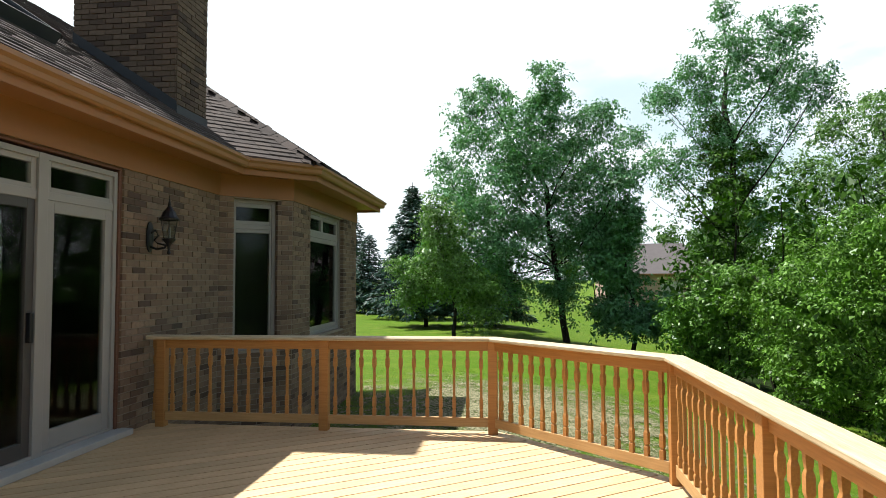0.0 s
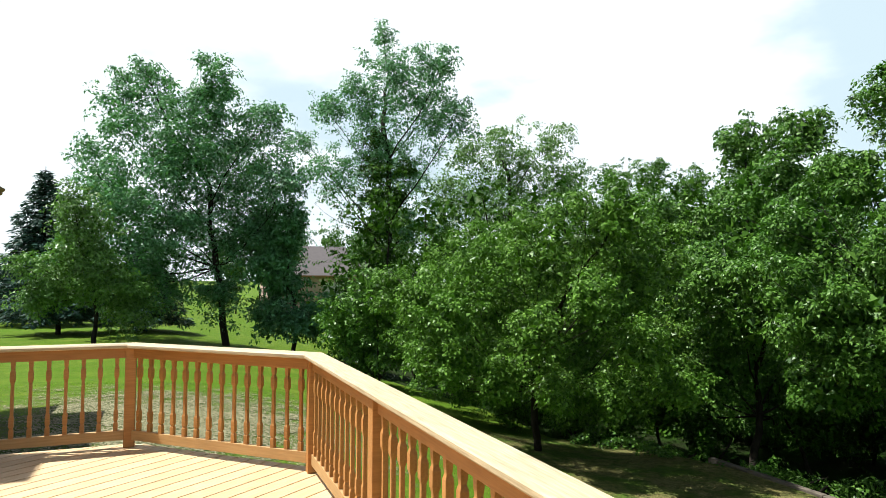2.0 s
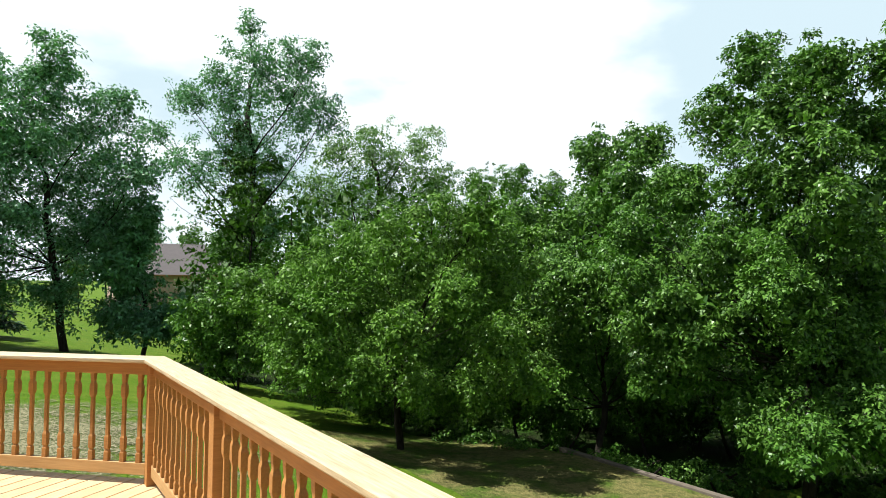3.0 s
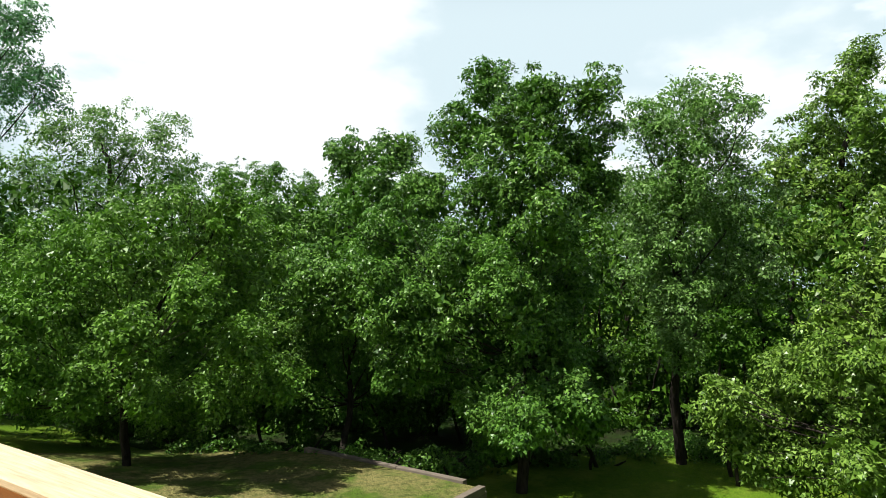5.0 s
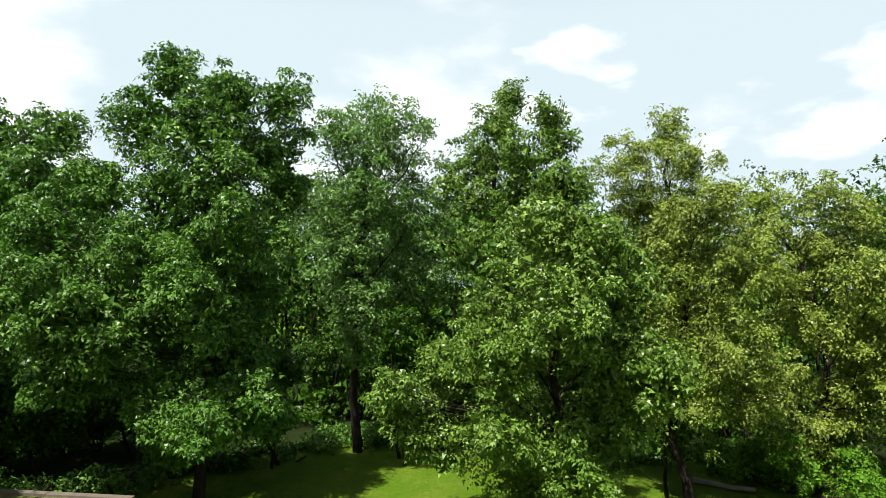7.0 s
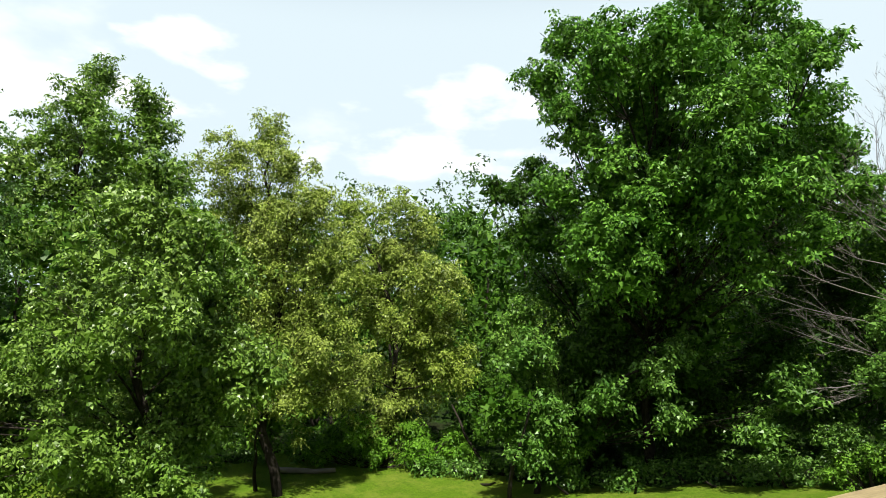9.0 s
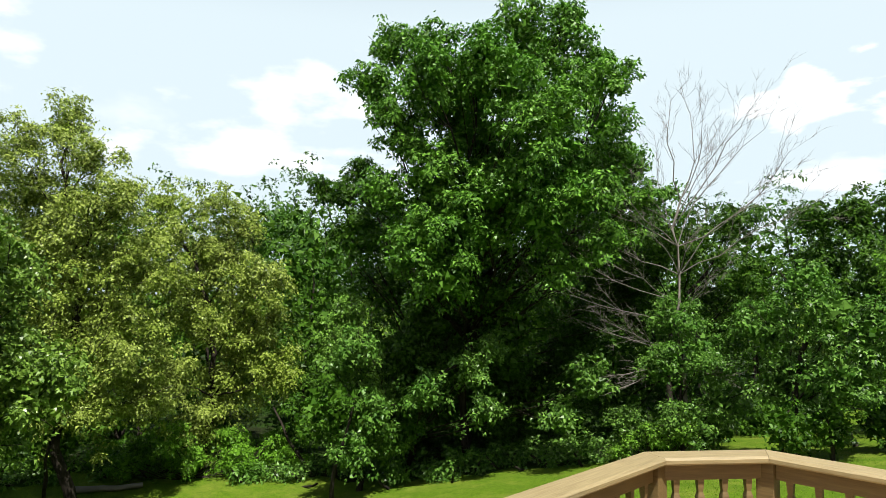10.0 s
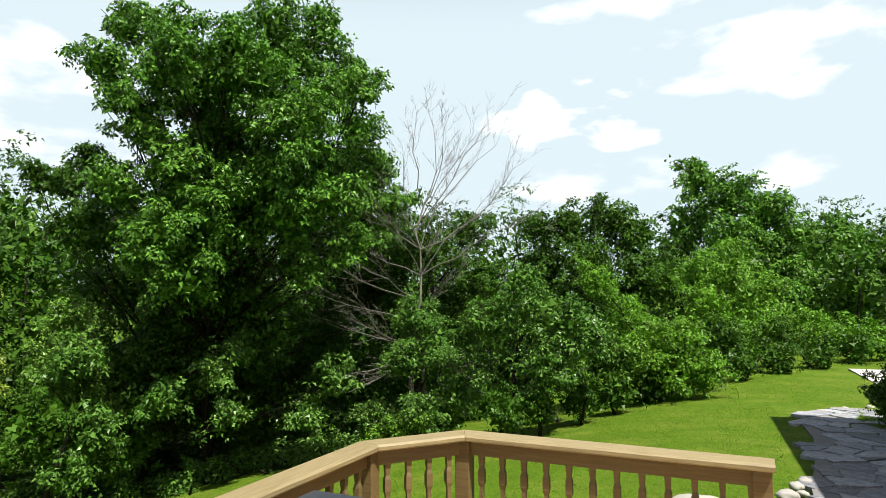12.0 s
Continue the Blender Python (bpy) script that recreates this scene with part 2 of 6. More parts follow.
streak = noisy(n, l, 0.7, 4.0, 0.6, (0.35, 3.0, 1), turn=0.5)
c = mixer(n, l, mixer(n, l, 0.45, (0, 0, 0), ramped(n, l, streak, 0.42, 0.66)), c, (0.055, 0.105, 0.006))
tuft = noisy(n, l, 8.0, 5.0, 0.75)
c = mixer(n, l, mixer(n, l, 0.6, (0, 0, 0), ramped(n, l, tuft, 0.48, 0.66)), c, (0.036, 0.080, 0.004))
l.new(c, b.inputs["Base Color"])
b.inputs["Specular IOR Level"].default_value = 0.08
bumped(n, l, b, tuft, 0.8, 0.06)

dry_mat, n, l, b = material("dry_mat", 0.95)
b.inputs["Specular IOR Level"].default_value = 0.1
mid, fine, tuft = noisy(n, l, 1.1, 6.0, 0.65), noisy(n, l, 40.0, 3.0, 0.7), noisy(n, l, 7.0, 5.0, 0.75)
c = mixer(n, l, ramped(n, l, fine, 0.32, 0.68), (0.080, 0.076, 0.022), (0.255, 0.225, 0.088))
c = mixer(n, l, ramped(n, l, mid, 0.44, 0.60), c, (0.066, 0.112, 0.014))
c = mixer(n, l, mixer(n, l, 0.75, (0, 0, 0), ramped(n, l, tuft, 0.47, 0.62)), c, (0.048, 0.066, 0.014))
l.new(c, b.inputs["Base Color"])
bumped(n, l, b, tuft, 1.0, 0.10)

straw_shade_mat, n, l, b = material("straw_shade_mat", 0.95)
b.inputs["Specular IOR Level"].default_value = 0.1
fine, mid = noisy(n, l, 22.0, 5.0, 0.8), noisy(n, l, 2.4, 6.0, 0.75)
# straw over a dark tone that stands in for shade on the lawn
l.new(mixer(n, l, ramped(n, l, fine, 0.40, 0.66), (0.040, 0.046, 0.014), (0.300, 0.272, 0.170)), b.inputs["Base Color"])
tcd, ln2 = n.new("ShaderNodeTexCoord"), n.new("ShaderNodeVectorMath")
ln2.operation = "LENGTH"
l.new(tcd.outputs["Generated"], ln2.inputs[0])
gr = n.new("ShaderNodeTexGradient")
gr.gradient_type = "SPHERICAL"
mpd = n.new("ShaderNodeMapping")
mpd.inputs["Location"].default_value, mpd.inputs["Scale"].default_value = (-1, -1, 0), (2, 2, 0)
l.new(tcd.outputs["Generated"], mpd.inputs["Vector"])
l.new(mpd.outputs["Vector"], gr.inputs["Vector"])
mm = n.new("ShaderNodeMath")
mm.operation = "MULTIPLY_ADD"
l.new(gr.outputs["Fac"], mm.inputs[0])
mm.inputs[1].default_value = 0.30
l.new(mixer(n, l, 0.45, mid, fine), mm.inputs[2])
l.new(ramped(n, l, mm.outputs["Value"], 0.62, 0.74), b.inputs["Alpha"])

# near black ground, the shade under the trees put into its colour
shade_floor_mat, n, l, b = material("shade_floor_mat", 0.95)
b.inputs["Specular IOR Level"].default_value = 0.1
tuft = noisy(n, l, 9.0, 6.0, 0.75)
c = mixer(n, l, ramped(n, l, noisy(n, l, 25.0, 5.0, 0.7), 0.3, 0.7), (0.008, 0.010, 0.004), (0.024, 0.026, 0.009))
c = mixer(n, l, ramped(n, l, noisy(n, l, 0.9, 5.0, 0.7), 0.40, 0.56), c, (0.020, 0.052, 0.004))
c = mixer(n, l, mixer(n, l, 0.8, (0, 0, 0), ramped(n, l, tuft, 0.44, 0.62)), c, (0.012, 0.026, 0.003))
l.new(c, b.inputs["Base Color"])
bumped(n, l, b, tuft, 1.0, 0.12)

bark, n, l, b = material("bark", 0.95)
b.inputs["Specular IOR Level"].default_value = 0.1
c = mixer(n, l, ramped(n, l, noisy(n, l, 7.0, 6.0, 0.65, (2, 2, 0.5)), 0.35, 0.7), (0.012, 0.010, 0.008), (0.040, 0.033, 0.026))
l.new(c, b.inputs["Base Color"])
bumped(n, l, b, noisy(n, l, 18.0, 5.0, 0.6, (2, 2, 0.5)), 0.8, 0.03)
dead_bark = plain("dead_bark", (0.140, 0.127, 0.108), 0.9, 0, 0.3, 5.0)

leaf_birch = leafy("leaf_birch", (0.054, 0.150, 0.056), (0.124, 0.255, 0.128), 0.36, 0.18, 0.18)
leaf_pale = leafy("leaf_pale", (0.066, 0.146, 0.028), (0.145, 0.238, 0.070), 0.36, 0.18, 0.18)
leaf_mid = leafy("leaf_mid", (0.032, 0.096, 0.012), (0.104, 0.198, 0.034), 0.36, 0.13, 0.16)
leaf_pear = leafy("leaf_pear", (0.052, 0.116, 0.013), (0.148, 0.232, 0.040), 0.34, 0.13, 0.20)
leaf_bright = leafy("leaf_bright", (0.048, 0.118, 0.014), (0.132, 0.236, 0.040), 0.36, 0.14, 0.12)
leaf_lime = leafy("leaf_lime", (0.064, 0.160, 0.011), (0.118, 0.235, 0.026), 0.4, 0.20, 0.10)
leaf_ash = leafy("leaf_ash", (0.034, 0.108, 0.011), (0.100, 0.215, 0.026), 0.38, 0.12, 0.12)
# shade of undersides and undergrowth put into a darker leaf green
leaf_shaded = leafy("leaf_shaded", (0.018, 0.058, 0.005), (0.056, 0.118, 0.012), 0.38, 0.11, 0.10)
leaf_olive = leafy("leaf_olive", (0.124, 0.176, 0.026), (0.232, 0.290, 0.062), 0.38, 0.16, 0.12)
needle = leafy("needle", (0.020, 0.052, 0.042), (0.046, 0.092, 0.078), 0.5, 0.08)


# ---- mesh helpers ----
def part(name, bm, mat, parent=None, label=""):
    me = bpy.data.meshes.new(name)
    bm.to_mesh(me)
    bm.free()
    me.materials.append(mat)
    ob = new(name, me)
    if parent:
        ob.parent = parent
    return tagged(ob, label)


def shared(name, me, parent, m):
    ob = new(name, me)
    ob.parent = parent
    ob.matrix_local = m
    return ob


def anchor(name, place, label, category, group="", kind=""):
    ob = new(name)
    ob.location = place
    ob.empty_display_size = 0.2
    return tagged(ob, label, category, group, kind)


def box(bm, lo, hi, m=None, bevel=0.0):
    lo, hi = Vector(lo), Vector(hi)
    r = bmesh.ops.create_cube(bm, size=1.0, matrix=Matrix.Translation((lo + hi) / 2) @ Matrix.Diagonal((*(hi - lo), 1)))
    if bevel:
        es = list({e for v in r["verts"] for e in v.link_edges})
        out = bmesh.ops.bevel(bm, geom=es, offset=bevel, segments=2, affect="EDGES", profile=0.6)
        vs = list({v for f in out["faces"] for v in f.verts} | {v for v in r["verts"] if v.is_valid})
    else:
        vs = r["verts"]
    if m is not None:
        bmesh.ops.transform(bm, matrix=m, verts=vs)
    return bm


def boxed(lo, hi, bevel=0.0):
    return box(bmesh.new(), lo, hi, None, bevel)


def mesh_of(bm, name, mat):
    me = bpy.data.meshes.new(name)
    bm.to_mesh(me)
    bm.free()
    me.materials.append(mat)
    return me


def prism(bm, poly, z0, z1):
    """A slab over a plan polygon."""
    lo = [bm.verts.new((x, y, z0)) for x, y in poly]
    hi = [bm.verts.new((x, y, z1)) for x, y in poly]
    bm.faces.new(hi)
    bm.faces.new(lo[::-1])
    for i in range(len(poly)):
        j = (i + 1) % len(poly)
        bm.faces.new((lo[i], lo[j], hi[j], hi[i]))
    bmesh.ops.recalc_face_normals(bm, faces=bm.faces)
    return bm


def lathe(bm, prof, sides, m=Matrix.Identity(4)):
    rings = []
    for r, z in prof:
        rings.append([bm.verts.new(m @ Vector((r * math.cos(2 * math.pi * k / sides), r * math.sin(2 * math.pi * k / sides), z))) for k in range(sides)])
    for a, c in zip(rings, rings[1:]):
        for k in range(sides):
            j = (k + 1) % sides
            bm.faces.new((a[k], a[j], c[j], c[k]))
    bm.faces.new(rings[0][::-1])
    bm.faces.new(rings[-1])
    return bm


def tubes(lines, sides=6):
    """Tapered limbs: each line is a list of (point, radius)."""
    verts, faces = [], []
    for line in lines:
        k0 = len(verts)
        for i, (p, r) in enumerate(line):
            a = line[min(i + 1, len(line) - 1)][0] - line[max(i - 1, 0)][0]
            q = a.to_track_quat("Z", "Y")
            for s in range(sides):
                ang = 2 * math.pi * s / sides
                verts.append(p + q @ Vector((r * math.cos(ang), r * math.sin(ang), 0)))
        for i in range(len(line) - 1):
            for s in range(sides):
                j = (s + 1) % sides
                faces.append((k0 + i * sides + s, k0 + i * sides + j, k0 + (i + 1) * sides + j, k0 + (i + 1) * sides + s))
    return verts, faces


def limb_mesh(name, lines, mat, parent, label="", sides=6):
    me = bpy.data.meshes.new(name)
    v, f = tubes(lines, sides)
    me.from_pydata(v, [], f)
    me.polygons.foreach_set("use_smooth", [True] * len(me.polygons))
    me.materials.append(mat)
    ob = new(name, me)
    ob.parent = parent
    return tagged(ob, label)


# ---- ground ----
def ground(x, y):
    u = min(1.0, max(0.0, (x + 2) / 14))
    return -0.7 - 1.9 * u * u * (3 - 2 * u)


def ground_sheet():
    xs = sorted({round(v, 2) for v in [-3000, -1200, -500, -200, -100, -60, -40, -30] + [-24 + 1.0 * i for i in range(70)] + [50, 60, 80, 120, 250, 600, 1500, 3000]})
    ys = sorted({round(v, 2) for v in [-3000, -1200, -500, -200, -100, -80] + [-60 + 1.5 * i for i in range(90)] + [80, 100, 150, 300, 700, 1500, 3000]})
    verts = []
    for y in ys:
        for x in xs:
            near = abs(x) < 45 and abs(y) < 75
            verts.append((x, y, ground(x, y) + (0.10 * noise.noise((x * 0.13, y * 0.13, 0)) if near else 0)))
    nx = len(xs)
    faces = [(j * nx + i, j * nx + i + 1, (j + 1) * nx + i + 1, (j + 1) * nx + i) for j in range(len(ys) - 1) for i in range(nx - 1)]
    me = bpy.data.meshes.new("ground")
    me.from_pydata(verts, [], faces)
    me.polygons.foreach_set("use_smooth", [True] * len(me.polygons))
    me.materials.append(lawn_mat)
    return tagged(new("ground", me), "mown green lawn sloping down to the woods", "lawn", kind="structure")


ground_sheet()

# ---- house ----
WX, BX = -4.05, -3.33                    # faces of the main wall and of the bay
K1, K2, K3 = (WX, 7.42), (BX, 8.14), (BX, 11.62)
BRICK, COURSE, JOINT, PROUD = 0.213, 0.0677, 0.010, 0.011
brick_mesh = mesh_of(boxed((0.0, -0.05, 0.0), (BRICK - JOINT, PROUD, COURSE - JOINT), 0.004), "brick", brick_clay)


def brick_wall(name, p, q, z0, z1, holes, label, singles=300, start=0.0):
    """A wall whose outer face runs from p to q (outside on the right hand), with openings (s0, s1, z0, z1) along it."""
    p, q = Vector((*p, 0)), Vector((*q, 0))
    length = (q - p).length
    along = (q - p).normalized()
    out = Vector((along.y, -along.x, 0))
    m = Matrix((( along.x, out.x, 0, p.x), (along.y, out.y, 0, p.y), (0, 0, 1, 0), (0, 0, 0, 1)))
    bm = bmesh.new()
    cuts = sorted({0.0, length, *[v for h in holes for v in h[:2]]})
    lev = sorted({z0, z1, *[v for h in holes for v in h[2:]]})
    for a, c in zip(cuts, cuts[1:]):
        for d, e in zip(lev, lev[1:]):
            if not any(h[0] < (a + c) / 2 < h[1] and h[2] < (d + e) / 2 < h[3] for h in holes):
                box(bm, (a, -0.24, d), (c, 0.0, e))
    bmesh.ops.transform(bm, matrix=m, verts=bm.verts)
    wall = tagged(part(name, bm, mortar), label, "wall", kind="structure")
    rest, made = bmesh.new(), 0
    rows = int((z1 - z0) / COURSE)
    spots = []
    for r in range(rows):
        z = z0 + r * COURSE + JOINT / 2
        s = -BRICK / 2 if r % 2 else 0.0
        while s < length - 0.01:
            a, c = max(0.0, s), min(length, s + BRICK)
            for h in holes:
                if h[2] - 0.03 < z + COURSE / 2 < h[3] + 0.03:
                    if a < h[0] < c:
                        c = h[0] + 0.012
                    elif a < h[1] < c:
                        a = h[1] - 0.004
                    elif h[0] <= a and c <= h[1]:
                        c = a
            if c - a > 0.04:
                spots.append((a, c, z))
            s += BRICK
    spots.sort(key=lambda w: (w[2] < start, w[2]))
    rnd = random.Random(len(spots))
    for a, c, z in spots:
        jig = Matrix.Translation((a, rnd.uniform(-0.003, 0.002), z)) @ Matrix.Diagonal(((c - a - JOINT) / (BRICK - JOINT), 1, 1, 1))
        if made < singles:
            ob = shared("brick", brick_mesh, wall, m @ jig)
            made += 1
        else:
            bmesh_box(rest, m @ jig)
    if rest.verts:
        tagged(part("brickwork", rest, brick_clay, wall), kind="stuff")
    else:
        rest.free()
    return wall


def bmesh_box(bm, m):
    vs = [bm.verts.new(m @ Vector(c)) for c in ((0, -0.05, 0), (BRICK - JOINT, -0.05, 0), (BRICK - JOINT, -0.05, COURSE - JOINT), (0, -0.05, COURSE - JOINT),
                                                 (0, PROUD, 0), (BRICK - JOINT, PROUD, 0), (BRICK - JOINT, PROUD, COURSE - JOINT), (0, PROUD, COURSE - JOINT))]
    for f in ((4, 7, 6, 5), (3, 2, 6, 7), (0, 4, 5, 1), (0, 3, 7, 4), (1, 5, 6, 2)):
        bm.faces.new([vs[i] for i in f])


# ---- windows and doors ----
def pane_unit(name, p, q, z0, z1, label, category, cells, depth=0.07, back=0.10, group=""):
    """A framed unit in an opening; cells: (s0, s1, z0, z1, bar, and if unlike it the bottom bar and the paint) glazed parts with bars round them."""
    p, q = Vector((*p, 0)), Vector((*q, 0))
    along = (q - p).normalized()
    out = Vector((along.y, -along.x, 0))
    m = Matrix(((along.x, out.x, 0, p.x), (along.y, out.y, 0, p.y), (0, 0, 1, 0), (0, 0, 0, 1)))
    length = (q - p).length
    root = tagged(new(name), label, category, group, "structure")
    root.matrix_world = m @ Matrix.Translation((0, 0, z0))
    h = z1 - z0
    F = 0.05
    bm = bmesh.new()
    for lo, hi in (((0, 0), (F, h)), ((length - F, 0), (length, h)), ((F, h - F), (length - F, h)), ((F, 0), (length - F, F))):
        box(bm, (lo[0], -back - depth, lo[1]), (hi[0], -back + 0.02, hi[1]), None, 0.006)
    part("window_frame", bm, frame_paint, root)
    for a, c, d, e, w, *more in cells:
        foot, paint = more if more else (w, frame_paint)
        sash = bmesh.new()
        for lo, hi in (((a, d), (a + w, e)), ((c - w, d), (c, e)), ((a + w, e - w), (c - w, e)), ((a + w, d), (c - w, d + foot))):
            box(sash, (lo[0], -back - depth * 0.7, lo[1]), (hi[0], -back, hi[1]), None, 0.005)
        sob = part("sash", sash, paint, root)
        gp = part("pane", boxed((a + w - 0.004, -back - depth * 0.4, d + foot - 0.004), (c - w + 0.004, -back - depth * 0.4 + 0.006, e - w + 0.004)), glass, sob)
        gp.visible_shadow = False
    return root


DOOR0, DOOR1, HEAD = 2.30, 5.42, 2.56      # along y, the opening of the patio door
brick_wall("wall_main", (WX, -4.0), K1, -0.9, 2.63, [(DOOR0 + 4.0, DOOR1 + 4.0, 0.0, HEAD)], "tan and brown brick house wall with recessed mortar joints", 300, 0.0)
brick_wall("wall_bay_corner", K1, K2, -0.9, 2.63, [(0.19, 0.80, 0.55, 2.54)], "narrow angled brick wall of the bay", 300, 0.0)
brick_wall("wall_bay", K2, K3, -0.9, 2.63, [(0.73, 2.57, 0.62, 2.54)], "brick bay wall with a large picture window", 300, 0.0)
brick_wall("wall_bay_end", K3, (-8.0, 11.62), -0.9, 2.63, [], "brick end wall of the bay", 0)

s45 = math.sqrt(0.5)


def on(p, q, s):
    v = (Vector(q) - Vector(p)).normalized()
    return (p[0] + v.x * s, p[1] + v.y * s)


pane_unit("window_1", on(K1, K2, 0.19), on(K1, K2, 0.80), 0.55, 2.54, "tall grey framed window with a small transom, dark room behind", "window",
          [(0.02, 0.585, 0.05, 1.60, 0.05), (0.02, 0.585, 1.66, 1.94, 0.05)])
pane_unit("window_2", on(K2, K3, 0.73), on(K2, K3, 2.57), 0.62, 2.54, "large grey framed picture window with two transom lights", "window",
          [(0.05, 1.79, 0.05, 1.52, 0.07), (0.05, 0.92, 1.58, 1.87, 0.055), (0.92, 1.79, 1.58, 1.87, 0.055)])
for w, x1, z in ((bpy.data.objects["window_1"], 0.56, 1.60), (bpy.data.objects["window_2"], 1.79, 1.52)):
    part("transom_bar", boxed((0.05, -0.165, z + 0.001), (x1, -0.09, z + 0.059), 0.004), frame_paint, w)
UNIT0, UNIT1 = DOOR0 + 0.05, DOOR1 - 0.05
MUL = 4.40 - UNIT0
W = UNIT1 - UNIT0
door = pane_unit("door_1", (WX, UNIT0), (WX, UNIT1), 0.04, 2.51, "grey sliding patio door with transom windows, dark room behind", "door",
                 [(0.04, MUL / 2 + 0.03, 0.03, 2.09, 0.085, 0.14, shaded_stile), (MUL / 2 - 0.02, MUL - 0.055, 0.03, 2.09, 0.085, 0.14, shaded_stile), (MUL + 0.055, W - 0.04, 0.03, 2.10, 0.105, 0.175, frame_paint),
                  (0.04, MUL / 2, 2.15, 2.43, 0.055), (MUL / 2, MUL - 0.055, 2.15, 2.43, 0.055), (MUL + 0.055, W - 0.04, 2.15, 2.43, 0.055)], 0.07, 0.045)
part("mullion", boxed((MUL - 0.055, -0.12, 0.0), (MUL + 0.055, -0.02, 2.47), 0.006), frame_paint, door)
part("head_rail", boxed((0.04, -0.105, 2.085), (MUL - 0.056, -0.035, 2.165), 0.006), frame_paint, door)
part("head_rail", boxed((MUL + 0.056, -0.105, 2.095), (W - 0.04, -0.035, 2.165), 0.006), frame_paint, door)
part("door_handle", boxed((MUL - 0.125, -0.05, 0.94), (MUL - 0.085, -0.005, 1.18), 0.01), iron, door, "black pull handle")
part("door_sill", boxed((-0.05, -0.12, -0.038), (W + 0.09, 0.13, 0.022), 0.010), sill_paint, door, "pale grey projecting sill")
for s0, s1 in ((-0.047, -0.003), (W + 0.003, W + 0.047)):
    part("jamb", boxed((s0, -0.13, 0.0), (s1, -0.012, 2.49), 0.004), jamb_wood, door, "dark brown jamb board")
part("jamb", boxed((-0.047, -0.13, 2.492), (W + 0.047, -0.012, 2.517), 0.003), jamb_wood, door, "dark brown head board")

# dim rooms behind the glass, their lack of light put into dark colours
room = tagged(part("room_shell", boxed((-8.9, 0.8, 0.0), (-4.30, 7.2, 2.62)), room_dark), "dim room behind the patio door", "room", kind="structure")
bmesh_done = room.data
bm = bmesh.new()
bm.from_mesh(bmesh_done)
bmesh.ops.reverse_faces(bm, faces=bm.faces)
for f in [f for f in bm.faces if f.calc_center_median().x > -4.4]:
    bm.faces.remove(f)
bm.to_mesh(bmesh_done)
bm.free()
bay = [(-5.0, 7.30), (-4.22, 7.44), (-3.58, 8.24), (-3.58, 11.38), (-5.0, 11.38)]
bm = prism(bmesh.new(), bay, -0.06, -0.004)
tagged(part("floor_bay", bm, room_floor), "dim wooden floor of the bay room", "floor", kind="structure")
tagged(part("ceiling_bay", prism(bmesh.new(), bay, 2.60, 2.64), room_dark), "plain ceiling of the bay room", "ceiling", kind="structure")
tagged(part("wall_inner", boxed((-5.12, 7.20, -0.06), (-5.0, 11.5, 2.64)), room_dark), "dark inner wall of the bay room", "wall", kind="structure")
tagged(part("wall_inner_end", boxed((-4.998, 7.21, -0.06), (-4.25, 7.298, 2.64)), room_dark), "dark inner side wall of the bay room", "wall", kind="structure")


# ---- eaves, roof and chimney ----
OV, EZ, PITCH = 0.485, 3.0, 0.67          # overhang, gutter top, slope
e45 = OV * math.tan(radians(22.5))
EAVE = [(WX + OV, -5.0), (WX + OV, K1[1] - e45), (BX + OV, K2[1] - e45), (BX + OV, K3[1] + OV), (-9.0, K3[1] + OV)]
WALLS = [(WX, -5.0), K1, K2, K3, (-9.0, K3[1])]


def swept(profile, path, walls):
    """Sweeps (outward, height) pairs along the eave; outward counts from the wall line."""
    bm = bmesh.new()
    rings = []
    for e, w in zip(path, walls):
        d = (Vector(e) - Vector(w)) / OV
        rings.append([bm.verts.new((w[0] + d.x * o, w[1] + d.y * o, z)) for o, z in profile])
    for a, c in zip(rings, rings[1:]):
        for k in range(len(profile)):
            j = (k + 1) % len(profile)
            bm.faces.new((a[k], a[j], c[j], c[k]))
    bm.faces.new(rings[0])
    bm.faces.new(rings[-1][::-1])
    bmesh.ops.recalc_face_normals(bm, faces=bm.faces)
    return bm


tagged(part("trim_frieze", swept([(-0.05, 2.56), (0.022, 2.56), (0.022, 2.90), (-0.05, 2.90)], EAVE, WALLS), trim_paint), "tan frieze board under the eave", "trim", kind="structure")
tagged(part("soffit", swept([(0.022, 2.845), (OV - 0.10, 2.845), (OV - 0.10, 2.87), (0.022, 2.87)], EAVE, WALLS), trim_paint), "tan painted soffit under the eave", "soffit", kind="structure")
tagged(part("trim_fascia", swept([(OV - 0.115, 2.80), (OV - 0.09, 2.80), (OV - 0.09, 2.985), (OV - 0.115, 2.985)], EAVE, WALLS), trim_paint), "tan fascia board", "trim", kind="structure")
gut = [(OV - 0.088, 2.88), (OV - 0.04, 2.88), (OV - 0.02, 2.90), (OV - 0.015, 2.94), (OV + 0.012, 2.965), (OV + 0.012, 3.0), (OV - 0.005, 3.0), (OV - 0.03, 2.95), (OV - 0.035, 2.905), (OV - 0.078, 2.90), (OV - 0.078, 2.995), (OV - 0.088, 2.995)]
tagged(part("gutter", swept(gut, EAVE, WALLS), gutter_paint), "tan metal rain gutter along the eave", "gutter", kind="structure")


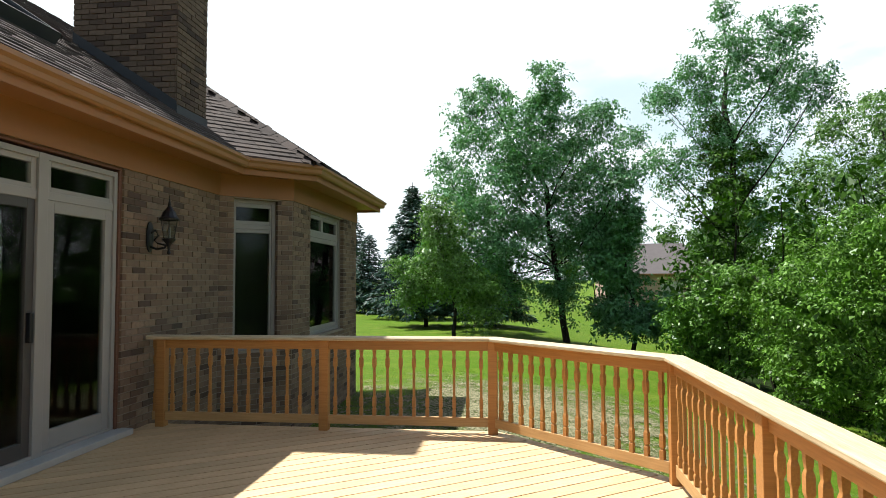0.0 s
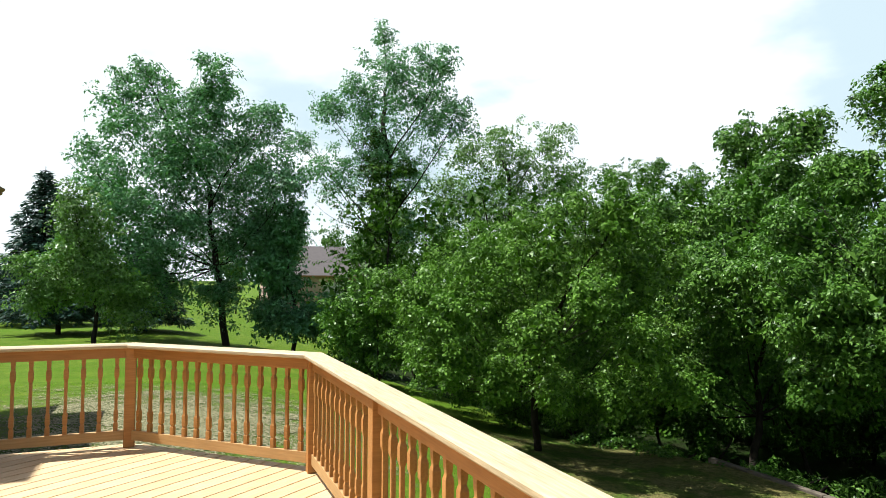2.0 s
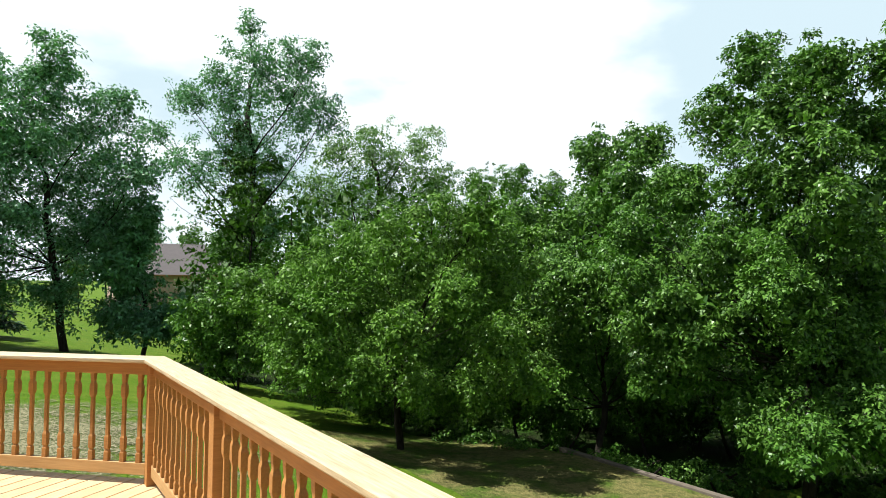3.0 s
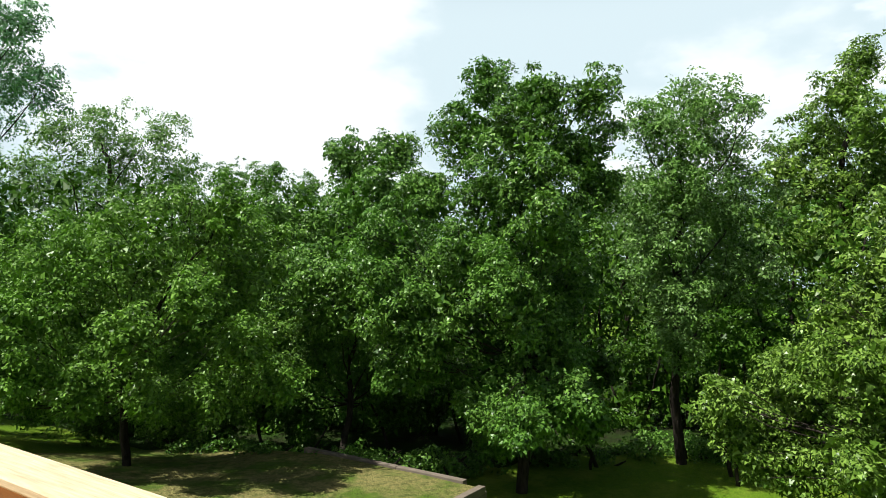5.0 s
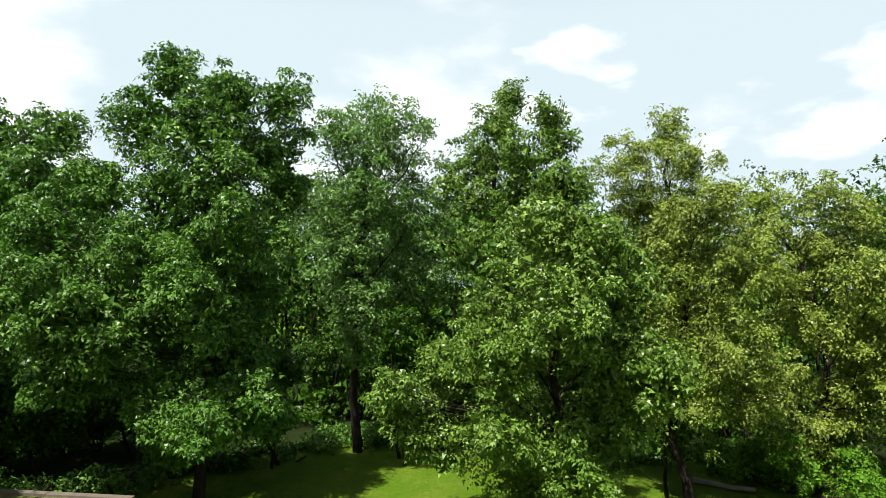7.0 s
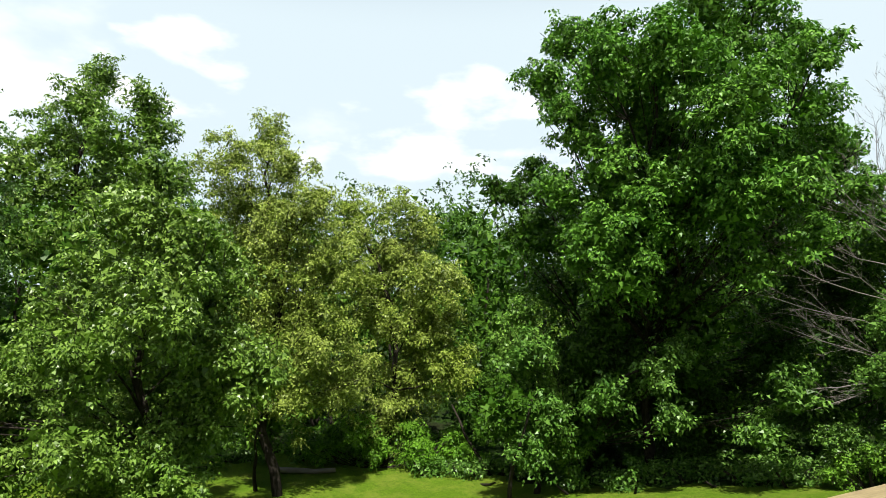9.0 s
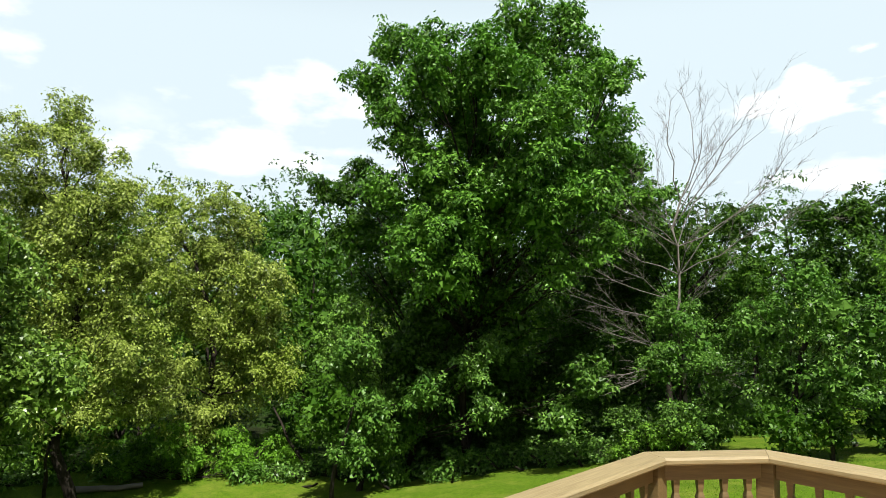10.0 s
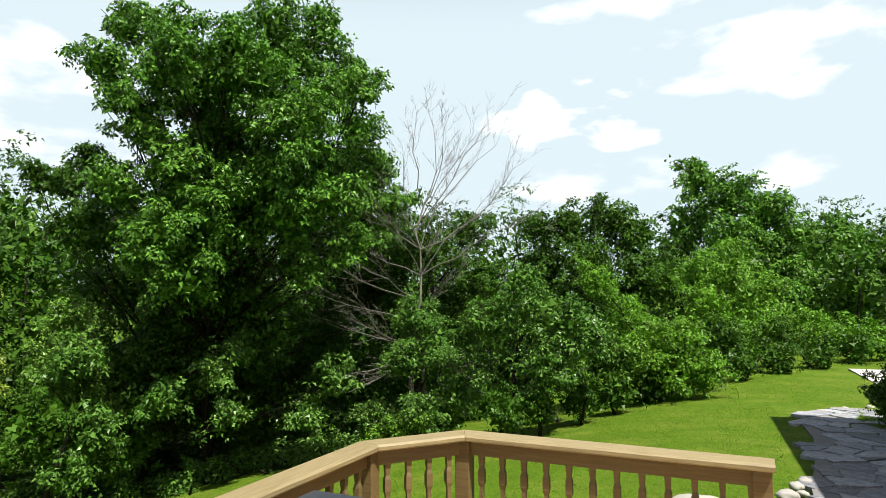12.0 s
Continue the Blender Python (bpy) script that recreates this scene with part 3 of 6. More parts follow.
def roof_plane(name, eave_a, eave_b, up, length, label, clip=None):
    """A slope of overlapping shingle courses; up: plan direction of the rise; clip(x, y) keeps a shingle."""
    a, c, up = Vector(eave_a), Vector(eave_b), Vector(up).normalized()
    along = (c - a).normalized()
    span = (c - a).length
    root = tagged(new(name), label, "roof", kind="structure")
    k = math.sqrt(1 + PITCH * PITCH)
    step = 0.14 / k
    verts, faces = [], []
    rnd = random.Random(3)
    rows = int(length / step)
    for r in range(rows):
        s = -rnd.random() * 0.3
        while s < span:
            w = rnd.choice((0.16, 0.22, 0.3))
            s0, s1 = max(0, s), min(span, s + w - 0.006)
            mid = a + along * ((s0 + s1) / 2) + up * (step * (r + 0.5))
            if s1 - s0 > 0.03 and (clip is None or clip(mid.x, mid.y)):
                t = rnd.choice((0.0, 0.004, 0.008))
                b0 = len(verts)
                for ss, dd, hh in ((s0, r * step, 0.012 + t), (s1, r * step, 0.012 + t), (s1, (r + 1.15) * step, 0.0), (s0, (r + 1.15) * step, 0.0),
                                   (s0, r * step, -0.012), (s1, r * step, -0.012)):
                    p = a + along * ss + up * dd
                    verts.append((p.x, p.y, EZ + 0.01 + dd * PITCH + hh))
                faces += [(b0, b0 + 1, b0 + 2, b0 + 3), (b0 + 4, b0 + 5, b0 + 1, b0)]
            s += w
    me = bpy.data.meshes.new("shingles")
    me.from_pydata(verts, [], faces)
    me.materials.append(shingle_mat)
    ob = new("shingles", me)
    ob.parent = root
    tagged(ob, kind="stuff")
    bm = bmesh.new()
    q = [a, c, c + up * length, a + up * length]
    return root


def rise(x, y):
    """Height over the eave of the three slopes; the lowest one is the roof."""
    main = (WX + OV - 0.03 - x) * PITCH
    diag = ((-(x - EAVE[1][0]) + (y - EAVE[1][1])) * s45 + 0.0) * PITCH
    bay = (BX + OV - 0.03 - x) * PITCH
    end = (K3[1] + OV - 0.03 - y) * PITCH
    return main, diag, bay, end


def top_of(x, y):
    m, d, b, e = rise(x, y)
    return max(min(m, 99), min(d, b, e))


roof_plane("roof_main", (WX + OV - 0.03, -5.0), (WX + OV - 0.03, 13.0), (-1, 0), 4.4, "brown asphalt shingle main roof slope",
           lambda x, y: rise(x, y)[0] >= min(rise(x, y)[1:]) - 0.015)
dx = 4.0 * s45
roof_plane("roof_bay_corner", (EAVE[1][0] - 0.02 - dx, EAVE[1][1] + 0.02 - dx), (EAVE[2][0] - 0.02 + dx, EAVE[2][1] + 0.02 + dx), (-1, 1), 4.4, "brown asphalt shingle slope over the bay corner",
           lambda x, y: rise(x, y)[1] <= min(rise(x, y)[2:]) + 0.01 and rise(x, y)[1] >= rise(x, y)[0] - 0.02 and rise(x, y)[1] > -0.05)
roof_plane("roof_bay", (BX + OV - 0.03, K2[1] - 1.5), (BX + OV - 0.03, K3[1] + OV), (-1, 0), 4.4, "brown asphalt shingle slope over the bay",
           lambda x, y: rise(x, y)[2] <= min(rise(x, y)[1], rise(x, y)[3]) + 0.01 and rise(x, y)[2] >= rise(x, y)[0] - 0.02)


def hip_caps(name, start, way, length, label):
    """Overlapping cap shingles folded over a hip."""
    w = Vector(way).normalized()
    side = Vector((-w.y, w.x))
    bm = bmesh.new()
    d = 0.0
    while d < length:
        for k in (-1, 1):
            q = []
            for dd, o, h in ((d, 0.0, 0.045), (d + 0.30, 0.0, 0.036), (d + 0.30, 0.17, -0.045), (d, 0.17, -0.036)):
                p = Vector(start) + w * dd + side * o * k
                q.append(bm.verts.new((p.x, p.y, EZ + 0.012 + dd * PITCH * 0.924 + h)))
            bm.faces.new(q)
        d += 0.2
    tagged(part(name, bm, shingle_mat), label, "roof", kind="structure")


hip_caps("hip_cap", (EAVE[2][0] - 0.02, EAVE[2][1] + 0.008), (-1, 0.4142), 4.6, "brown cap shingles along the hip")
# closed underside so that no light falls in
bm = bmesh.new()
gx = [EAVE[0][0] - 0.05 - 0.25 * i for i in range(24)]
gy = [-5.0 + 0.25 * j for j in range(int((K3[1] + OV + 5.0) / 0.25) + 1)]
grid = {}
for i, x in enumerate([BX + OV - 0.05, BX + OV - 0.3, BX + OV - 0.55] + gx):
    for j, y in enumerate(gy):
        z = top_of(x, y)
        if z > -0.02 and z < 2.9:
            grid[i, j] = bm.verts.new((x, y, EZ - 0.06 + z))
for (i, j) in list(grid):
    q = [(i, j), (i + 1, j), (i + 1, j + 1), (i, j + 1)]
    if all(k in grid for k in q):
        bm.faces.new([grid[k] for k in q])
tagged(part("roof_deck", bm, shingle_mat), "roof boarding under the shingles", "roof", kind="structure")
tagged(part("ceiling", boxed((-9.0, -5.0, 2.63), (WX - 0.1, 7.2, 2.66)), room_dark), "plain room ceiling", "ceiling", kind="structure")

CX0, CX1, CY0, CY1, CTOP = -5.65, -4.30, 6.79, 7.53, 6.7


def chimney():
    root = anchor("chimney", (CX0, CY0, 0), "tan brick chimney rising through the roof with lead flashing", "chimney")
    body = part("body", boxed((0.006, 0.006, 3.2), (CX1 - CX0 - 0.006, CY1 - CY0 - 0.006, CTOP)), shaded_mortar, root)
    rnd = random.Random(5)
    chimney_brick = mesh_of(boxed((0.0, -0.05, 0.0), (BRICK - JOINT, PROUD, COURSE - JOINT), 0.004), "brick", shaded_brick)
    rest = bmesh.new()
    rows = int((CTOP - 3.25) / COURSE)
    count = 0
    for face, (px, py, ax, ay, ox, oy, ln) in enumerate(((0, 0, 1, 0, 0, -1, CX1 - CX0), (CX1 - CX0, 0, 0, 1, 1, 0, CY1 - CY0))):
        m = Matrix(((ax, ox, 0, px), (ay, oy, 0, py), (0, 0, 1, 0), (0, 0, 0, 1)))
        for r in range(rows):
            s = -BRICK / 2 if (r + face) % 2 else 0.0
            z = 3.25 + r * COURSE
            while s < ln - 0.02:
                a, c = max(0.0, s), min(ln, s + BRICK)
                if c - a > 0.04:
                    jig = m @ Matrix.Translation((a, rnd.uniform(-0.006, 0.0), z)) @ Matrix.Diagonal(((c - a - JOINT) / (BRICK - JOINT), 1, 1, 1))
                    if count < 300 and z < 5.4:
                        shared("brick", chimney_brick, body, jig)
                        count += 1
                    else:
                        bmesh_box(rest, jig)
                s += BRICK
    tagged(part("brickwork", rest, shaded_brick, body), kind="stuff")
    part("cap", boxed((-0.06, -0.06, CTOP), (CX1 - CX0 + 0.06, CY1 - CY0 + 0.06, CTOP + 0.12), 0.02), concrete, root)
    bm = bmesh.new()
    w = CX1 - CX0
    zr = lambda x: EZ + (WX + OV - x) * PITCH
    for x0, x1, y0, y1 in ((CX0, CX1 + 0.012, CY0 - 0.014, CY0 - 0.008),):
        v = [bm.verts.new((x - CX0, y - CY0, z)) for x, y, z in ((x0, y0, zr(x0) - 0.1), (x1, y0, zr(x1) - 0.1), (x1, y0, zr(x1) + 0.13), (x0, y0, zr(x0) + 0.13),
                                                                (x0, y1, zr(x0) - 0.1), (x1, y1, zr(x1) - 0.1), (x1, y1, zr(x1) + 0.13), (x0, y1, zr(x0) + 0.13))]
        for f in ((0, 1, 2, 3), (7, 6, 5, 4), (3, 2, 6, 7), (1, 5, 6, 2)):
            bm.faces.new([v[i] for i in f])
    box(bm, (w + 0.008, -0.014, zr(CX1) - 0.12), (w + 0.016, CY1 - CY0 + 0.01, zr(CX1) + 0.08))
    part("flashing", bm, lead, root, "dark grey metal flashing")


chimney()
# wing of the house beyond the deck, out of view, which shades the lawn
bm = boxed((-9.0, -11.6, -0.9), (-3.35, -5.0, 2.9))
tagged(part("wall_wing", bm, mortar), "plain wing of the house", "wall", kind="structure")
bm = bmesh.new()
v = [bm.verts.new(c) for c in ((-9.5, -12.2, 2.9), (-2.75, -12.2, 2.9), (-3.25, -4.6, 2.9), (-9.5, -4.6, 2.9), (-6.1, -8.6, 5.1), (-6.1, -7.6, 5.1))]
for f in ((0, 1, 4), (1, 2, 5, 4), (2, 3, 5), (3, 0, 4, 5), (0, 3, 2, 1)):
    bm.faces.new([v[i] for i in f])
tagged(part("roof_wing", bm, shingle_mat), "hipped roof of the house wing", "roof", kind="structure")

# ---- deck ----
DECK = [(WX + 0.01, -1.75), (0.50, -1.75), (0.50, -0.58), (0.97, -0.58), (0.97, 4.50), (-0.45, 5.93), (WX + 0.01, 5.93)]
LOW = -0.38
RAILTOP = 0.914


def inside(poly, x, y):
    hit = False
    for (x0, y0), (x1, y1) in zip(poly, poly[1:] + poly[:1]):
        if (y0 > y) != (y1 > y) and x < (x1 - x0) * (y - y0) / (y1 - y0) + x0:
            hit = not hit
    return hit


def spans(poly, o, d):
    """Where the line o + s d crosses the polygon."""
    ss = []
    for (x0, y0), (x1, y1) in zip(poly, poly[1:] + poly[:1]):
        ex, ey = x1 - x0, y1 - y0
        den = d.x * ey - d.y * ex
        if abs(den) > 1e-9:
            s = ((x0 - o.x) * ey - (y0 - o.y) * ex) / den
            u = ((x0 - o.x) * d.y - (y0 - o.y) * d.x) / den
            if 0 <= u < 1:
                ss.append(s)
    ss.sort()
    return list(zip(ss[::2], ss[1::2]))


def boards(name, poly, z, degrees, label, width=0.136, gap=0.012):
    root = anchor(name, (0, 0, z), label, "deck", kind="structure")
    d = Vector((math.cos(radians(degrees)), math.sin(radians(degrees))))
    nrm = Vector((-d.y, d.x))
    lo = min(Vector(p).dot(nrm) for p in poly)
    hi = max(Vector(p).dot(nrm) for p in poly)
    k = lo + width / 2 + 0.002
    while k < hi:
        for s0, s1 in spans(poly, nrm * k, d):
            if s1 - s0 < 0.1:
                continue
            ends = [[s0, s0], [s1, s1]]
            for side, kk in enumerate((k - width / 2, k + width / 2)):
                for t0, t1 in spans(poly, nrm * kk, d):
                    if abs(t0 - s0) < 0.5:
                        ends[0][side] = t0
                    if abs(t1 - s1) < 0.5:
                        ends[1][side] = t1
            o = nrm * k + d * s0
            ob = part("board", prism(bmesh.new(), [(ends[0][0] - s0, -width / 2), (ends[1][0] - s0, -width / 2), (ends[1][1] - s0, width / 2), (ends[0][1] - s0, width / 2)], -0.035, 0.0), deck_wood, root)
            ob.matrix_local = Matrix.Translation((o.x, o.y, 0)) @ Matrix.Rotation(radians(degrees), 4, "Z")
        k += width + gap
    return root


BOARDS = 36.0
boards("deck_floor", DECK, 0.0, BOARDS, "diagonal pale stained deck boards with narrow gaps")
boards("deck_lower", [(WX + 0.01, -4.66), (0.76, -4.66), (1.28, -4.12), (1.28, -0.62), (0.80, -0.62), (0.80, -2.05), (WX + 0.01, -2.05)], LOW, 0.0, "lower pale stained deck platform")
step = anchor("deck_step", (0, 0, 0), "wooden steps down to the lower deck", "steps", kind="structure")
part("tread", boxed((WX + 0.01, -2.05, -0.225), (0.80, -1.78, -0.19), 0.005), deck_wood, step)
part("tread", boxed((0.53, -1.775, -0.225), (0.80, -0.62, -0.19), 0.005), deck_wood, step)
part("riser", boxed((WX + 0.01, -1.775, -0.23), (0.52, -1.752, -0.036), 0.003), deck_wood, step)
part("riser", boxed((0.503, -1.75, -0.189), (0.526, -0.62, -0.036), 0.003), deck_wood, step)

skirt = anchor("deck_skirt", (0, 0, 0), "wooden rim joists and posts under the deck", "deck frame", kind="structure")
for (x0, y0), (x1, y1) in zip(DECK[3:], DECK[4:]):
    dd = Vector((x1 - x0, y1 - y0))
    bm = boxed((0.03, 0.012, -0.29), (dd.length - 0.03, 0.05, -0.037), 0.003)
    ob = part("rim_joist", bm, rail_wood, skirt)
    ob.matrix_local = Matrix.Translation((x0, y0, 0)) @ Matrix.Rotation(math.atan2(dd.y, dd.x), 4, "Z")
for x, y in ((0.86, 4.4), (0.86, 1.4), (0.86, -0.5), (-0.5, 5.78), (-2.16, 5.82)):
    part("post", boxed((x - 0.045, y - 0.045, ground(x, y) - 0.2), (x + 0.045, y + 0.045, -0.036), 0.004), rail_wood, skirt)

BAL = [(0.0, 0.019), (0.075, 0.019), (0.088, 0.0125), (0.105, 0.019), (0.19, 0.019), (0.208, 0.013), (0.50, 0.013), (0.528, 0.021), (0.60, 0.021), (0.628, 0.0135), (0.655, 0.017), (0.70, 0.019)]


def baluster_mesh(mat):
    bm = bmesh.new()
    rings = [[bm.verts.new((w * 0.88 * sx, w * 0.88 * sy, z)) for sx, sy in ((-1, -1), (1, -1), (1, 1), (-1, 1))] for z, w in BAL]
    for a, c in zip(rings, rings[1:]):
        for k in range(4):
            bm.faces.new((a[k], a[(k + 1) % 4], c[(k + 1) % 4], c[k]))
    bm.faces.new(rings[0][::-1])
    bm.faces.new(rings[-1])
    return mesh_of(bm, "baluster", mat)


def post_mesh(mat):
    return mesh_of(boxed((-0.045, -0.045, 0.0), (0.045, 0.045, RAILTOP - 0.04), 0.005), "rail_post", mat)


def railing(name, pts, posts, z, label, pitch=0.134, rail_mat=None, cap_mat=None, balu=None, post_bm=None):
    """A railing along plan points: cap, apron, bottom rail, posts and turned-looking square balusters."""
    root = anchor(name, (0, 0, z), label, "railing")
    P = [Vector(p) for p in pts]
    H = 0.08
    offs = []
    for i, p in enumerate(P):
        d0 = (p - P[i - 1]).normalized() if i else (P[1] - p).normalized()
        d1 = (P[i + 1] - p).normalized() if i + 1 < len(P) else d0
        n0, n1 = Vector((-d0.y, d0.x)), Vector((-d1.y, d1.x))
        mi = (n0 + n1).normalized()
        offs.append(mi / max(0.3, mi.dot(n0)))
    for i in range(len(P) - 1):
        a, c = P[i], P[i + 1]
        d = (c - a).normalized()
        turn = Matrix.Translation((a.x, a.y, 0)) @ Matrix.Rotation(math.atan2(d.y, d.x), 4, "Z")
        inv = turn.inverted()
        ln = (c - a).length
        bm = bmesh.new()
        prof = [(-H, -0.030), (-H + 0.006, -0.038), (H - 0.006, -0.038), (H, -0.030), (H, -0.012), (H - 0.012, 0.0), (-H + 0.012, 0.0), (-H, -0.012)]
        e0 = [bm.verts.new(inv @ Vector((a.x + offs[i].x * o, a.y + offs[i].y * o, RAILTOP + h))) for o, h in prof]
        e1 = [bm.verts.new(inv @ Vector((c.x + offs[i + 1].x * o, c.y + offs[i + 1].y * o, RAILTOP + h))) for o, h in prof]
        for v in e0:
            v.co.x += 0.001
        for v in e1:
            v.co.x -= 0.001
        for k in range(len(prof)):
            j = (k + 1) % len(prof)
            bm.faces.new((e0[k], e0[j], e1[j], e1[k]))
        bm.faces.new(e0[::-1])
        bm.faces.new(e1)
        bmesh.ops.recalc_face_normals(bm, faces=bm.faces)
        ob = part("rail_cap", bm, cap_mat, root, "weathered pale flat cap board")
        ob.matrix_local = turn
        stops = sorted([0.0, ln] + [(Vector(q) - a).dot(d) for q in posts if abs((Vector(q) - a).cross(d)) < 0.05 and 0.1 < (Vector(q) - a).dot(d) < ln - 0.1])
        for s0, s1 in zip(stops, stops[1:]):
            g0, g1 = s0 + 0.046, s1 - 0.046
            for nm, z0, z1, w in (("top_rail", RAILTOP - 0.128, RAILTOP - 0.039, 0.019), ("bottom_rail", 0.065, 0.15, 0.019)):
                ob = part(nm, boxed((g0, -w, z0), (g1, w, z1), 0.004), pale_rail if nm == "bottom_rail" and rail_mat is rail_wood else rail_mat, root)
                ob.matrix_local = turn
            k = max(1, round((g1 - g0) / pitch))
            for b in range(k):
                s = g0 + (b + 0.5) * (g1 - g0) / k
                ob = shared("baluster", balu, root, turn @ Matrix.Translation((s, 0, 0.148)) @ Matrix.Diagonal((1, 1, (RAILTOP - 0.128 - 0.148 + 0.002) / 0.70, 1)))
    for x, y in posts:
        shared("rail_post", post_bm, root, Matrix.Translation((x, y, 0)))
    return root


RB, RC = (-0.50, 5.82), (0.862, 4.458)
railing("deck_railing", [(-3.99, 5.82), RB, RC, (0.862, -0.58)],
        [(-3.85, 5.82), (-2.155, 5.82), RB, RC, (0.862, 2.73), (0.862, 0.98), (0.862, -0.53)], 0.0,
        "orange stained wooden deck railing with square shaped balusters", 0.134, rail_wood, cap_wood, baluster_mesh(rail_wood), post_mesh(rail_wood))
railing("lower_railing", [(1.185, -0.66), (1.185, -4.09), (0.80, -4.57), (-0.885, -4.57)],
        [(1.185, -0.71), (1.185, -2.4), (1.185, -4.09), (0.80, -4.57), (-0.825, -4.57)], LOW, "weathered brown wooden railing of the lower deck, darkened further for shade", 0.134, old_shaded_wood, old_shaded_cap, baluster_mesh(old_shaded_wood), post_mesh(old_shaded_wood))

# ---- trees ----
def unit(v):
    return v / np.linalg.norm(v, axis=-1, keepdims=True)


def leaf_mesh(name, C, N, T, S, mat, parent, narrow=0.62):
    """One mesh of small pointed leaves, each rooted at C, pointing along T with its face towards N."""
    k = len(C)
    T = unit(T)
    N = unit(N - T * (N * T).sum(1, keepdims=True) + 1e-9)
    side = np.cross(N, T) * S * narrow * 0.5
    foot = C + T * S * 0.12
    v = np.stack((foot + side, C + T * S - N * S * 0.12, foot - side), 1).reshape(-1, 3)
    me = bpy.data.meshes.new(name)
    me.vertices.add(3 * k)
    me.loops.add(3 * k)
    me.polygons.add(k)
    me.vertices.foreach_set("co", v.astype(np.float32).ravel())
    me.loops.foreach_set("vertex_index", np.arange(3 * k, dtype=np.int32))
    me.polygons.foreach_set("loop_start", np.arange(0, 3 * k, 3, dtype=np.int32))
    me.polygons.foreach_set("loop_total", np.full(k, 3, dtype=np.int32))
    me.update()
    me.materials.append(mat)
    ob = new(name, me)
    ob.parent = parent
    return ob


def leaves(name, blobs, leaf, dens, mat, parent, seed, lumps=16, core=1.0, layer=0.75, shoots=3, airy=False, twigs=()):
    """A crown of leaf rosettes on the upper sides of flattened boughs and along the twigs, with shoots standing out of
    it and big inner leaves added to darken its gaps.
    """
    rng = np.random.default_rng(seed)
    C, N, T, S = [], [], [], []
    up = np.array((0, 0, 1.0))
    per = 11
    lumps = lumps if airy else int(lumps * 1.8)
    for number, (x, y, z, r) in enumerate(blobs):
        mid = np.array((x, y, z))
        ld = unit(rng.normal(size=(lumps, 3)) + up * 0.25)
        lc = mid + ld * r * ((0.2 + 0.9 * rng.random((lumps, 1))) if airy else (0.38 + 0.66 * rng.random((lumps, 1))))
        lr = r * (0.24 + 0.28 * rng.random(lumps)) * (14 / lumps) ** 0.42
        sprays = max(24, int(dens * 96 * (r / (leaf * 5.5)) ** 2))
        pick = rng.choice(lumps, sprays, p=lr ** 2 / (lr ** 2).sum())
        d = unit(rng.normal(size=(sprays, 3)) + ld[pick] * 0.75 + up * 0.85)
        rad = lr[pick] * ((0.45 + 0.8 * rng.random(sprays)) if airy else (0.62 + 0.50 * rng.random(sprays)))
        cen = lc[pick] + d * rad[:, None] * np.array((1.12, 1.12, layer))
        if number < len(twigs):
            k = rng.integers(0, len(twigs[number]), sprays // 4)
            side = rng.normal(size=(sprays // 4, 3))
            cen = np.concatenate((cen, twigs[number][k] + side * (0.13 * r + 0.05)))
            d = np.concatenate((d, unit(side + up)))
        # shoots that break the outline
        if shoots and r > 0.45:
            k = rng.integers(0, lumps, shoots)
            run = unit(ld[k] * np.array((1, 1, 0.6)) + up * 0.8 + rng.normal(size=(shoots, 3)) * 0.25)
            q = np.linspace(0.0, 1.0, 6)
            line = (lc[k] + run * lr[k][:, None] * 0.8)[:, None, :] + run[:, None, :] * q[None, :, None] * r * (0.22 + 0.22 * rng.random((shoots, 1, 1)))
            cen = np.concatenate((cen, line.reshape(-1, 3) + rng.normal(size=(shoots * 6, 3)) * leaf * 0.5))
            d = np.concatenate((d, unit(np.repeat(run, 6, 0) + rng.normal(size=(shoots * 6, 3)) * 0.5)))
        m = len(cen)
        axis = unit(d * 0.65 + up * 0.55 + rng.normal(size=(m, 3)) * 0.28)
        e1 = unit(np.cross(axis, rng.normal(size=(m, 3))))
        e2 = np.cross(axis, e1)
        ang = rng.random((m, per)) * 6.283
        rho = leaf * (0.15 + (1.7 if airy else 1.3) * np.sqrt(rng.random((m, per))))
        out = e1[:, None, :] * np.cos(ang)[..., None] + e2[:, None, :] * np.sin(ang)[..., None]
        p = cen[:, None, :] + out * rho[..., None] - axis[:, None, :] * (rho ** 2 / leaf * 0.28)[..., None] + rng.normal(size=(m, per, 3)) * leaf * 0.22
        t = out * 0.9 - axis[:, None, :] * 0.25 - up * 0.25 + rng.normal(size=(m, per, 3)) * 0.30
        nn = axis[:, None, :] + out * 0.30 + rng.normal(size=(m, per, 3)) * 0.48
        C.append(p.reshape(-1, 3))
        T.append(t.reshape(-1, 3))
        N.append(nn.reshape(-1, 3))
        S.append(leaf * (0.62 + 0.75 * rng.random(m * per)))
        # large hidden leaves, added to keep sky light out of the crown
        k = int(core * 320)
        if k:
            d = unit(rng.normal(size=(k, 3)))
            C.append(mid - up * 0.06 * r + d * r * (0.70 * rng.random((k, 1)) ** 0.45))
            N.append(rng.normal(size=(k, 3)) + up * 0.5)
            T.append(rng.normal(size=(k, 3)))
            S.append(np.full(k, min(r * 0.30, leaf * 2.6)) * (0.6 + 0.6 * rng.random(k)))
    return leaf_mesh(name, np.concatenate(C), np.concatenate(N), np.concatenate(T), np.concatenate(S)[:, None], mat, parent)


